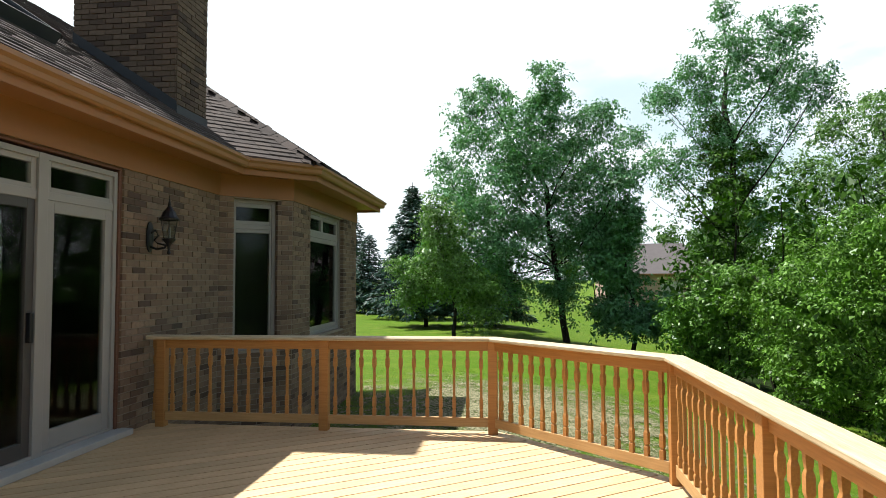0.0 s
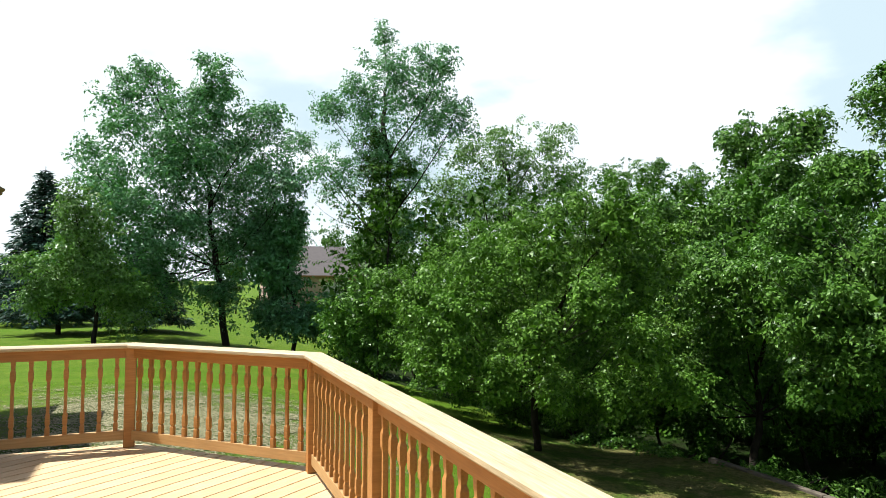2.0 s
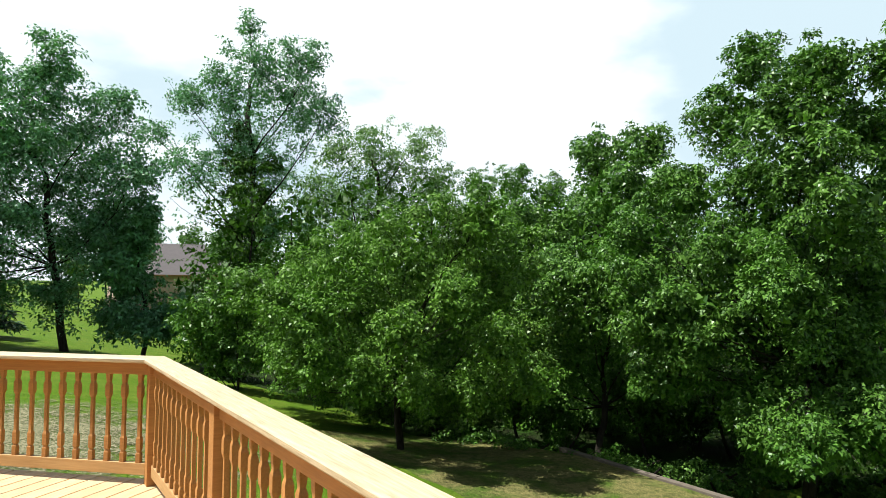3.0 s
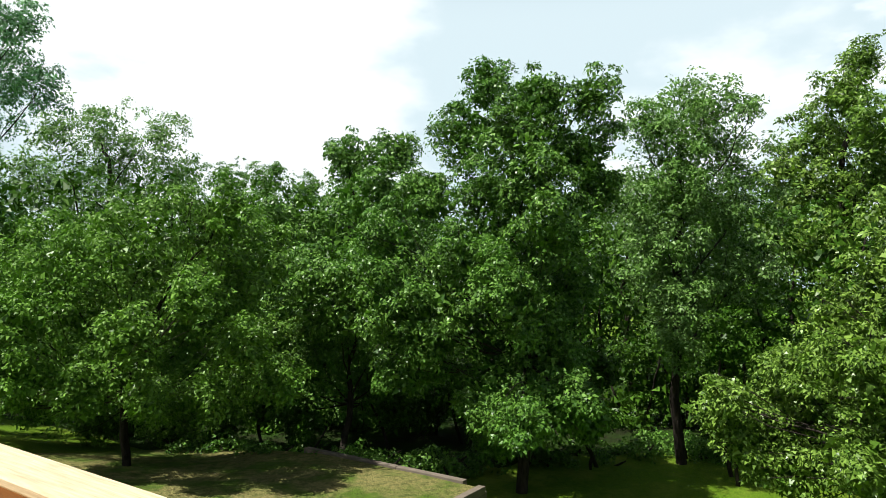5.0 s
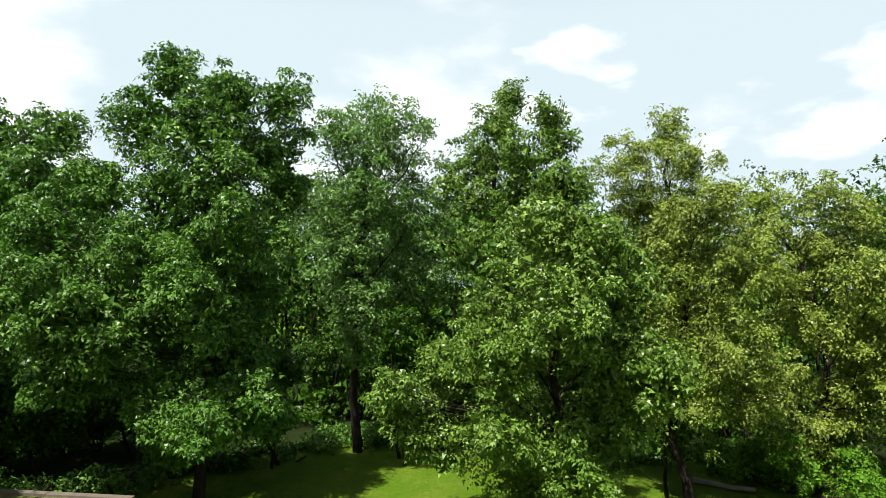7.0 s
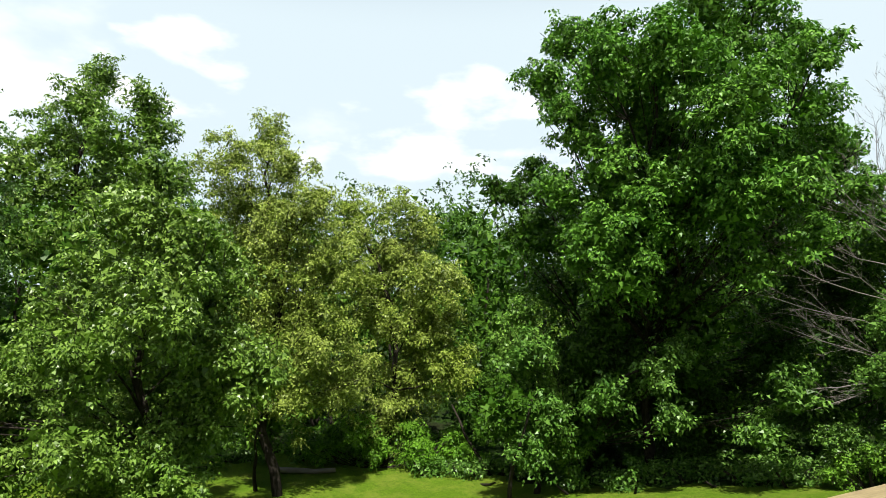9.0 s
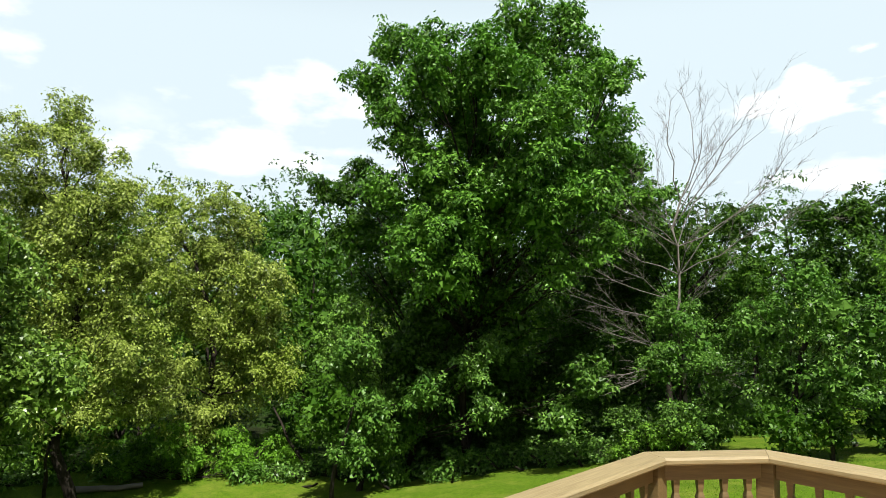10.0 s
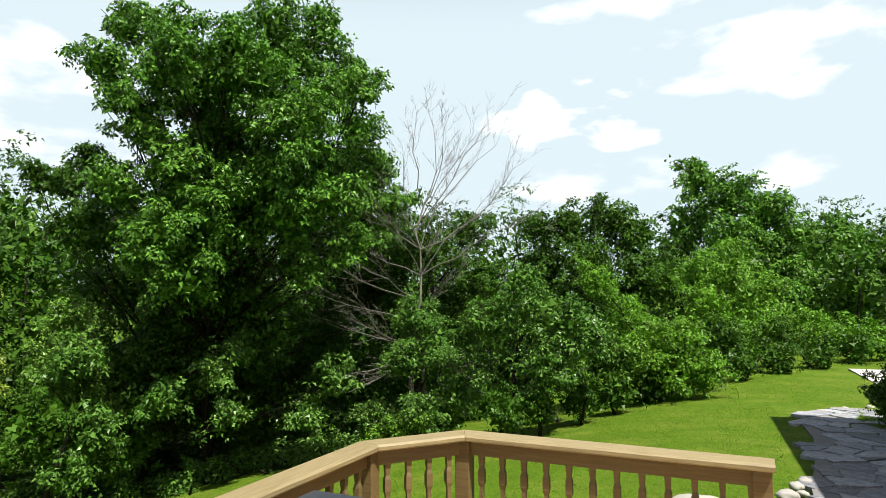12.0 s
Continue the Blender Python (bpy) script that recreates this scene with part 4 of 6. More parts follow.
def curve(a, c, r0, r1, rnd, bend=0.12, steps=6):
    a, c = Vector(a), Vector(c)
    L = (c - a).length
    side = Vector((rnd.gauss(0, 1), rnd.gauss(0, 1), rnd.gauss(0, 0.4))).normalized() * L * bend
    out = []
    for i in range(steps + 1):
        u = i / steps
        p = a.lerp(c, u) + side * math.sin(math.pi * u) + Vector((rnd.gauss(0, 1), rnd.gauss(0, 1), rnd.gauss(0, 1))) * L * 0.012 * (0 < i < steps)
        out.append((p, r0 + (r1 - r0) * u))
    return out


SEED = [100]


def skeleton_of(base, blobs, rnd, girth, slim=0.4):
    top = max(blobs, key=lambda w: w[2])
    bx, by = base
    bz = ground(bx, by) - 0.1
    zc = sum(w[2] for w in blobs) / len(blobs)
    mid = Vector((bx * 0.5 + 0.5 * sum(w[0] for w in blobs) / len(blobs), by * 0.5 + 0.5 * sum(w[1] for w in blobs) / len(blobs), zc))
    low = curve((bx, by, bz), mid, girth, girth * 0.62, rnd, 0.05, 7)
    high = curve(mid, (top[0], top[1], top[2]), girth * 0.62, girth * 0.12, rnd, 0.06, 7)
    stem = low + high[1:]
    limbs, twigs = [], []
    for x, y, z, r in blobs:
        tip = Vector((x, y, z))
        want = z - 1.15 * math.hypot(x - mid.x, y - mid.y) - 0.4
        want = max(want, bz + (0.30 if girth > 0.05 else 0.05) * (top[2] - bz))
        p, w = min(stem, key=lambda q: abs(q[0].z - want))
        g = max(0.016, w * slim)
        line = curve(p, tip, g, g * 0.3, rnd, 0.10, 6)
        limbs.append(line)
        points = [line[k][0].lerp(line[k + 1][0], u) for k in (2, 3, 4, 5) for u in (0.2, 0.7)]
        for _ in range(6):
            q, gw = line[rnd.randint(2, 6)]
            d = Vector((rnd.gauss(0, 1), rnd.gauss(0, 1), rnd.gauss(0.3, 0.8))).normalized()
            twig = curve(q, tip + d * r * 1.05, gw * 0.5, 0.006, rnd, 0.10, 4)
            limbs.append(twig)
            points += [twig[k][0].lerp(twig[k + 1][0], u) for k in (0, 1, 2, 3) for u in (0.3, 0.8)]
        twigs.append(np.array([tuple(p) for p in points]))
    return stem, limbs, twigs


def broadleaf(label, base, mat, leaf, dens, blobs, shrub=False, lumps=16):
    SEED[0] += 1
    rnd = random.Random(SEED[0])
    bx, by = base
    root = anchor("shrub" if shrub else "tree", (bx, by, ground(bx, by)), label, "shrub" if shrub else "tree")
    span = max(w[2] + w[3] for w in blobs) - ground(bx, by)
    stem, limbs, twigs = skeleton_of(base, blobs, rnd, 0.04 if shrub else 0.010 * span + 0.03, 0.28 if lumps >= 42 else 0.34)
    for ob in (limb_mesh("trunk", [stem], bark, root, "dark rough bark", 9), tagged(limb_mesh("branchwork", limbs, bark, root, "", 5), kind="stuff"),
               leaves("crown", blobs, leaf * (0.90 if lumps < 42 else 0.80), dens * 1.2, mat, root, SEED[0], lumps, 1.0 if lumps < 42 else 0.0, 0.75 if lumps < 42 else 0.95, 3, lumps >= 42, twigs)):
        ob.matrix_parent_inverse = Matrix.Translation((-bx, -by, -ground(bx, by)))
    return root


def woods(name, blobs, mat, leaf, dens, label, category, core):
    SEED[0] += 1
    root = tagged(new(name), label, category, kind="stuff")
    ob = leaves("foliage", blobs, leaf, dens, mat, root, SEED[0], core=core, shoots=0)
    rnd = random.Random(SEED[0])
    limb_mesh("stemwork", [curve((x, y, ground(x, y) - 0.2), (x + rnd.gauss(0, 0.4), y + rnd.gauss(0, 0.4), z + 0.3 * r), 0.03 + 0.03 * r, 0.02, rnd, 0.05, 5) for x, y, z, r in blobs], bark, root, "", 5)
    return root



def fill_rows():
    """Rows of bushy growth that close the wood behind the single trees."""
    rnd = random.Random(77)
    out = []
    for reach, top, step, size in ((20.0, 2.6, 6.2, 1.6), (27.0, 4.6, 5.2, 2.2), (35.0, 5.6, 4.6, 2.7)):
        a = 16.0
        while a < 196.0:
            if 11.5 < a < 14.0:
                a = 14.0
            far = reach + rnd.uniform(-1.2, 1.2) + (0.0 if a < 146 else min(9.0, (a - 146) * 0.45)) + (3.0 if a < 26 else 0.0)
            x, y = math.sin(radians(a)) * far - 0.2, math.cos(radians(a)) * far - 0.6
            z = ground(x, y) + size * 0.6
            while z < top:
                out.append((x + rnd.uniform(-0.6, 0.6), y + rnd.uniform(-0.6, 0.6), z, size * rnd.uniform(0.8, 1.15)))
                z += size * 1.25
            a += step * rnd.uniform(0.8, 1.2)
    return out


# bearing in degrees and distance of the lawn's edge
WOOD_EDGE = ((14, 24), (22, 19.5), (35, 14.5), (52, 13.0), (66, 14.5), (75, 15.8), (92, 15.0), (108, 15.6), (122, 13.6), (136, 12.7), (148, 12.8), (158, 15.5), (168, 19.5), (180, 25.0), (196, 30.0))


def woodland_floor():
    """Ground under the trees with the wood's shade in its dark colour, from the lawn's ragged edge outwards."""
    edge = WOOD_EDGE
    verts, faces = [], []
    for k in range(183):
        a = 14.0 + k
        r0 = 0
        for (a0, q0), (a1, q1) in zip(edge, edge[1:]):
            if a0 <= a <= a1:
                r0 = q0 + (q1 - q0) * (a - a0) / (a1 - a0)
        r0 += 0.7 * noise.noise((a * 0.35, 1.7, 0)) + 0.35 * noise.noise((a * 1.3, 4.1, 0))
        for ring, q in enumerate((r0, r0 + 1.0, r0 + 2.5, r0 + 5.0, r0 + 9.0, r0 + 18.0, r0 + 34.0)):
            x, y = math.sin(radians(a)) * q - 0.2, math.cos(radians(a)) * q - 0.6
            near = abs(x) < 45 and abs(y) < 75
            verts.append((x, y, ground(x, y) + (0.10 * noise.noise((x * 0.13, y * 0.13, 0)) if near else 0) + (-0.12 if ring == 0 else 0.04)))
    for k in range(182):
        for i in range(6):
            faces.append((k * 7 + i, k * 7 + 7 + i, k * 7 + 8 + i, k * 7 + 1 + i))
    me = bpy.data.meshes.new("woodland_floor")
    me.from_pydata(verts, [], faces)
    me.materials.append(shade_floor_mat)
    tagged(new("woodland_floor", me), "dark green brown ground under the trees, shade put into its colour", "ground", kind="structure")


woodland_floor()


def skylight():
    x0, x1, y0, y1 = -5.55, -4.75, 4.55, 5.35
    zr = lambda x: EZ + (WX + OV - x) * PITCH
    root = anchor("skylight", (x1, y0, zr(x1)), "dark framed skylight on the shingle roof", "skylight", kind="structure")
    tilt = Matrix.Rotation(math.atan(PITCH), 4, "Y")
    w = (x1 - x0) * math.sqrt(1 + PITCH * PITCH)
    bm = bmesh.new()
    for lo, hi in (((-w, 0), (0, 0.05)), ((-w, y1 - y0 - 0.05), (0, y1 - y0)), ((-w, 0.05), (-w + 0.05, y1 - y0 - 0.05)), ((-0.05, 0.05), (0, y1 - y0 - 0.05))):
        box(bm, (lo[0], lo[1], -0.02), (hi[0], hi[1], 0.12))
    part("frame", bm, lead, root).matrix_local = tilt
    part("pane", boxed((-w + 0.045, 0.045, 0.085), (-0.045, y1 - y0 - 0.045, 0.095)), glass, root).matrix_local = tilt
    part("curb", boxed((-w + 0.05, 0.05, -0.02), (-0.05, y1 - y0 - 0.05, 0.03)), iron, root).matrix_local = tilt


skylight()
broadleaf('tall light green birch tree with an airy spreading crown', (1.7, 25.4), leaf_birch, 0.15, 0.62,
          [(-1.8, 26.8, 8.2, 1.55), (1.0, 25.1, 8.1, 1.59), (-0.6, 24.8, 5.7, 2.38), (2.1, 26.9, 5.9, 2.34), (-1.9, 24.0, 3.4, 1.86), (0.3, 26.2, 3.0, 2.37), (2.7, 25.8, 3.2, 1.88), (1.1, 24.1, 8.9, 0.64), (-1.3, 27.0, 9.5, 0.66), (3.0, 24.4, 7.4, 0.96), (1.4, 25.2, 0.7, 1.1), (-2.8, 26.6, 5.2, 1.34), (3.5, 23.6, 5.1, 1.09), (-2.9, 26.5, 2.0, 1.44), (-1.0, 25.4, 1.4, 1.38)], False, 60)
broadleaf('pale leaved small tree beside the birch', (-2.5, 22.4), leaf_pale, 0.133, 0.9,
          [(-3.7, 22.8, 1.4, 1.04), (-2.7, 22.2, 2.5, 1.11), (-2.1, 22.1, 1.2, 1.01), (-4.1, 22.8, 1.0, 0.73), (-3.0, 21.7, 3.6, 0.8), (-1.4, 22.7, 0.6, 0.93)], False, 44)
broadleaf('slim young tree with a thin dark trunk', (4.0, 24.2), leaf_birch, 0.155, 0.8,
          [(3.7, 24.6, 1.4, 0.99), (3.6, 24.1, 2.9, 0.75), (3.1, 24.1, 2.0, 0.99), (2.8, 24.8, 3.3, 0.9), (3.9, 23.7, 3.8, 0.74), (3.2, 24.5, 0.1, 0.94), (5.0, 24.1, 0.1, 0.94), (3.9, 23.7, -0.1, 0.87)], False, 30)
broadleaf('tall thin two-stemmed tree wrapped in vines', (9.7, 32.0), leaf_birch, 0.181, 0.5,
          [(10.4, 33.5, 15.3, 0.74), (10.4, 31.3, 12.5, 1.63), (12.4, 30.2, 12.6, 1.49), (12.7, 32.8, 10.9, 2.29), (8.6, 30.6, 10.3, 1.72), (7.3, 33.5, 10.5, 1.34), (10.0, 32.5, 7.8, 1.87), (7.0, 31.1, 6.5, 1.39), (12.0, 33.2, 7.1, 1.45), (13.2, 29.6, 10.1, 1.09), (12.0, 31.0, 4.4, 1.08), (5.8, 34.4, 8.9, 0.96)], False, 45)
broadleaf('dark vine thicket shrub climbing the tall tree', (9.6, 31.7), leaf_shaded, 0.135, 0.7,
          [(9.6, 32.1, 9.0, 0.62), (9.4, 31.6, 7.3, 0.78), (9.5, 31.4, 5.8, 0.84), (9.6, 32.1, 4.4, 0.97), (9.4, 31.2, 2.8, 1.06), (9.5, 31.9, 1.4, 1.26), (9.6, 31.8, -0.1, 1.32), (8.6, 31.5, -1.0, 1.18), (10.8, 31.8, 5.9, 0.55), (10.8, 31.0, 7.3, 0.48)], True, 12)
broadleaf('dense mid green shrub at the edge of the lawn', (5.7, 18.6), leaf_mid, 0.124, 0.8,
          [(4.7, 19.4, 0.1, 0.76), (5.5, 18.5, 0.9, 0.97), (6.2, 18.2, -0.5, 0.79), (5.3, 19.3, -0.8, 0.73), (6.8, 17.7, 0.4, 0.69)], True, 12)
broadleaf('broad low tree with layered bright green leaves', (6.6, 10.6), leaf_bright, 0.076, 0.74,
          [(5.7, 11.5, 1.7, 1.01), (4.6, 10.7, 0.8, 0.82), (6.2, 9.7, 2.1, 0.96), (7.8, 10.3, 1.2, 1.25), (6.3, 11.1, 0.3, 1.12), (5.4, 13.2, -0.4, 0.73), (8.1, 9.3, 1.8, 0.96), (7.5, 10.4, -0.3, 1.01), (10.0, 11.2, -0.1, 1.17), (7.2, 8.9, 2.6, 0.63), (4.2, 11.0, 1.0, 0.44), (6.9, 13.7, -1.0, 0.78), (7.7, 13.5, -1.6, 0.65), (9.1, 13.1, -1.7, 0.74), (10.0, 12.3, -1.5, 0.74), (6.3, 13.9, -1.0, 0.5), (6.0, 13.8, 1.0, 1.1), (7.3, 13.4, 1.8, 1.06), (6.1, 15.7, -0.1, 0.88), (8.2, 16.1, 0.1, 1.21), (8.5, 12.4, 1.4, 1.06), (5.0, 14.9, 1.1, 0.77), (4.6, 10.3, 0.0, 0.53), (5.3, 9.8, -0.3, 0.5), (6.0, 9.1, -0.4, 0.46), (6.9, 8.5, -0.4, 0.51), (7.6, 7.9, -0.3, 0.46), (6.9, 7.8, 0.4, 0.49), (5.4, 8.7, 0.6, 0.48), (6.1, 8.1, 1.2, 0.47)], False, 24)
broadleaf('airy pale tree standing far behind the broad tree', (21.1, 38.0), leaf_pale, 0.215, 0.5,
          [(20.9, 39.7, 11.1, 1.97), (23.3, 36.2, 10.6, 1.66), (17.9, 38.8, 10.2, 1.56), (22.4, 39.0, 8.7, 2.45), (16.9, 38.4, 7.0, 2.28), (19.9, 39.4, 6.5, 2.39), (24.3, 36.7, 8.1, 1.6)], False, 45)
broadleaf('full green tree behind the undergrowth', (18.2, 15.0), leaf_mid, 0.149, 0.8,
          [(18.5, 16.2, 6.3, 0.95), (18.6, 14.0, 6.3, 1.03), (17.8, 14.6, 4.4, 1.63), (17.9, 17.1, 3.4, 1.56), (18.4, 13.0, 4.1, 1.43), (16.2, 17.7, 3.6, 1.31), (16.6, 17.2, 1.9, 1.3)], False, 12)
broadleaf('thick green tree with drooping lower leaves', (10.7, 9.2), leaf_mid, 0.093, 0.8,
          [(10.4, 10.0, 1.3, 1.12), (10.6, 8.6, 1.2, 1.18), (11.3, 10.5, -0.2, 1.2), (11.8, 8.5, 2.1, 1.06), (10.6, 10.6, -0.8, 0.69), (12.7, 10.2, -0.6, 1.19), (13.1, 11.9, -1.9, 0.97), (12.4, 12.5, -2.1, 0.65), (13.8, 11.3, -2.2, 0.83), (14.7, 10.3, -2.0, 0.99), (13.3, 8.6, -0.3, 1.01), (13.7, 9.3, 0.7, 1.05)], False, 12)
broadleaf('large dark green tree with a tall dense crown', (11.5, 5.1), leaf_mid, 0.082, 0.9,
          [(11.4, 5.8, 5.7, 0.55), (11.0, 4.5, 5.0, 0.61), (11.2, 3.5, 5.0, 0.5), (11.2, 6.3, 4.6, 0.79), (10.4, 4.5, 3.9, 0.89), (11.9, 4.0, 4.1, 0.75), (11.0, 5.5, 2.9, 0.96), (10.5, 4.0, 2.7, 0.88), (12.5, 3.8, 3.4, 0.57), (10.4, 6.0, 1.9, 0.82), (11.4, 5.2, 1.6, 0.97), (12.7, 4.6, 1.5, 0.78), (9.9, 6.2, 0.8, 0.81), (12.0, 5.9, 0.4, 1.02), (11.8, 4.5, 0.2, 0.86), (10.7, 5.5, -0.6, 0.84), (12.6, 5.1, -1.1, 0.95), (11.4, 3.7, -1.0, 0.49), (11.5, 5.7, -1.6, 0.55), (10.4, 7.7, 2.4, 0.77), (9.5, 6.8, 1.1, 0.81), (10.8, 6.8, 3.3, 0.71), (10.1, 6.8, -0.2, 0.68), (9.9, 4.7, 1.4, 0.6), (10.0, 4.3, 0.9, 0.5), (9.8, 4.2, -0.9, 0.6), (10.4, 3.6, -0.5, 0.51)], False, 12)
broadleaf('feathery light green tree with a thin dark trunk', (15.3, 2.95), leaf_pale, 0.105, 0.62,
          [(16.3, 3.0, 6.0, 0.73), (15.7, 2.1, 5.7, 0.65), (15.3, 3.3, 4.9, 0.98), (16.4, 2.2, 4.7, 1.03), (14.9, 3.7, 5.2, 0.52), (15.9, 3.1, 3.5, 1.16), (16.2, 1.8, 3.3, 0.84), (14.9, 4.0, 3.5, 0.8), (16.4, 2.8, 2.0, 1.17), (15.2, 3.6, 1.8, 0.81), (15.6, 3.1, 0.6, 0.83), (16.4, 1.7, 1.9, 0.86), (15.3, 1.4, 5.4, 0.33), (14.8, 2.9, 1.1, 0.7), (14.8, 3.2, 2.5, 0.75), (14.9, 2.6, 3.7, 0.8), (14.7, 2.8, 0.1, 0.5)], False, 45)
broadleaf('leaning tree with dark stems and sparse yellowish leaves', (21.5, 6.2), leaf_pale, 0.11, 0.5,
          [(21.6, 7.1, 2.2, 1.0), (21.9, 5.8, 3.6, 1.2), (21.6, 5.5, 1.6, 0.9), (22.3, 6.6, 4.4, 1.1)], False, 45)
broadleaf('bright green sapling in a sunlit glade', (20.3, 2.9), leaf_lime, 0.10, 0.6,
          [(20.5, 3.5, 0.5, 0.93), (21.1, 2.8, 1.2, 0.86), (20.7, 1.9, -0.1, 0.93), (20.0, 2.9, -0.7, 0.82), (19.3, 4.0, -0.5, 0.71), (19.6, 2.1, -1.1, 0.80)], True, 14)
broadleaf('slender green tree with a high narrow crown', (22.0, 0.3), leaf_pear, 0.121, 0.62,
          [(23.0, -0.7, 8.4, 0.64), (21.7, -0.2, 7.0, 0.83), (21.4, -2.0, 7.2, 0.71), (23.1, 0.5, 6.1, 1.15), (20.9, -1.0, 5.7, 1.04), (22.4, 1.3, 4.8, 1.11), (22.4, -0.3, 4.3, 1.3), (20.9, 0.4, 2.6, 1.02), (23.0, 1.9, 3.1, 0.93), (21.2, -2.2, 6.3, 0.68), (21.8, -1.5, 4.5, 1.17), (22.8, -2.8, 5.1, 1.13)], False, 36)
broadleaf('near green tree with long sagging lower branches', (10.1, -1.9), leaf_pear, 0.072, 0.8,
          [(10.7, -1.6, 3.2, 0.47), (9.6, -1.3, 2.4, 0.62), (9.3, -2.0, 2.2, 0.64), (10.8, -1.1, 1.6, 0.73), (8.9, -1.7, 1.2, 0.69), (10.1, -2.5, 1.4, 0.74), (10.7, 0.2, 0.2, 0.64), (9.6, -0.7, 0.5, 0.69), (11.4, -1.7, 0.1, 0.89), (9.8, -2.4, 0.5, 0.76), (10.2, 1.1, -0.2, 0.38), (11.2, 0.4, -1.1, 0.57), (9.5, -0.6, -0.7, 0.65), (11.2, -1.6, -1.0, 0.88), (10.3, -2.4, -0.6, 0.81), (9.6, -3.0, 0.1, 0.63), (11.5, -1.0, -1.9, 0.7), (9.6, -1.8, -1.3, 0.67), (10.7, -0.3, 1.0, 0.43), (10.8, 1.3, -0.6, 0.41), (10.7, 0.8, -1.0, 0.49), (11.0, 0.4, -0.4, 0.52), (10.5, 0.2, -1.2, 0.52)], False, 24)
broadleaf('olive green tree with thin yellowing leaves', (12.6, -4.2), leaf_olive, 0.069, 0.95,
          [(13.2, -4.0, 4.7, 0.46), (12.7, -3.2, 3.9, 0.66), (12.3, -4.2, 3.8, 0.53), (13.3, -3.6, 2.9, 0.93), (12.0, -4.4, 2.8, 0.74), (13.1, -3.0, 1.8, 0.79), (12.8, -4.1, 1.6, 1.02), (11.9, -4.8, 1.8, 0.63), (13.3, -3.7, 0.4, 1.06), (12.1, -4.6, 0.5, 0.87), (12.5, -4.3, -0.7, 0.9), (12.7, -5.5, -0.7, 0.68), (11.8, -4.7, 3.3, 0.29)], False, 45)
broadleaf('olive green tree with a loose rounded crown', (13.9, -7.0), leaf_olive, 0.08, 0.95,
          [(14.6, -6.4, 3.4, 0.51), (13.7, -7.1, 3.4, 0.49), (14.0, -6.1, 2.1, 0.88), (14.2, -7.6, 2.3, 0.93), (12.8, -7.9, 1.6, 0.73), (14.2, -6.9, 0.8, 1.05), (13.6, -8.1, 0.4, 0.9), (13.7, -6.0, -0.4, 0.74), (14.2, -7.8, -0.8, 0.93), (12.9, -8.3, -0.5, 0.61), (13.8, -7.0, -1.6, 0.63), (13.9, -8.0, 3.0, 0.5)], False, 45)
broadleaf('very tall dark green ash tree with a full crown', (9.3, -10.9), leaf_ash, 0.084, 0.95,
          [(9.7, -9.1, 6.5, 0.52), (8.2, -8.9, 6.1, 0.5), (6.9, -9.9, 6.3, 0.56), (7.0, -11.6, 7.0, 0.48), (7.0, -9.0, 5.7, 0.47), (9.5, -8.5, 5.5, 0.53), (8.5, -9.5, 5.3, 0.75), (6.8, -9.5, 5.1, 0.78), (7.0, -11.8, 5.9, 0.8), (5.5, -10.8, 5.2, 0.45), (8.6, -8.6, 4.4, 0.55), (8.4, -10.3, 4.6, 0.88), (6.1, -9.7, 4.2, 0.75), (6.3, -11.9, 4.7, 0.53), (8.4, -9.8, 3.3, 0.9), (7.1, -10.1, 3.2, 0.9), (7.1, -12.3, 3.7, 0.81), (7.8, -8.4, 5.3, 0.5), (8.0, -9.8, 5.3, 0.66), (7.0, -11.1, 5.1, 0.68), (8.0, -8.7, 3.6, 0.57), (8.5, -11.1, 4.1, 0.86), (6.6, -10.9, 3.9, 0.61), (8.7, -8.2, 4.7, 0.33), (7.5, -11.2, 6.3, 0.56), (6.4, -12.6, 4.1, 0.61), (6.2, -12.7, 3.3, 0.67), (8.8, -8.3, 3.2, 0.48), (7.7, -9.5, 2.7, 0.69), (8.0, -8.6, 2.4, 0.63), (7.7, -8.9, 1.7, 0.53), (8.4, -8.4, 2.2, 0.41), (7.5, -8.9, 2.7, 0.5), (6.3, -9.9, 2.8, 0.55), (5.8, -10.2, 3.1, 0.5), (6.5, -9.5, 3.5, 0.5), (5.6, -10.7, 2.3, 0.41), (7.1, -9.2, 3.2, 0.45), (6.3, -10.4, 1.9, 0.36)], False, 12)
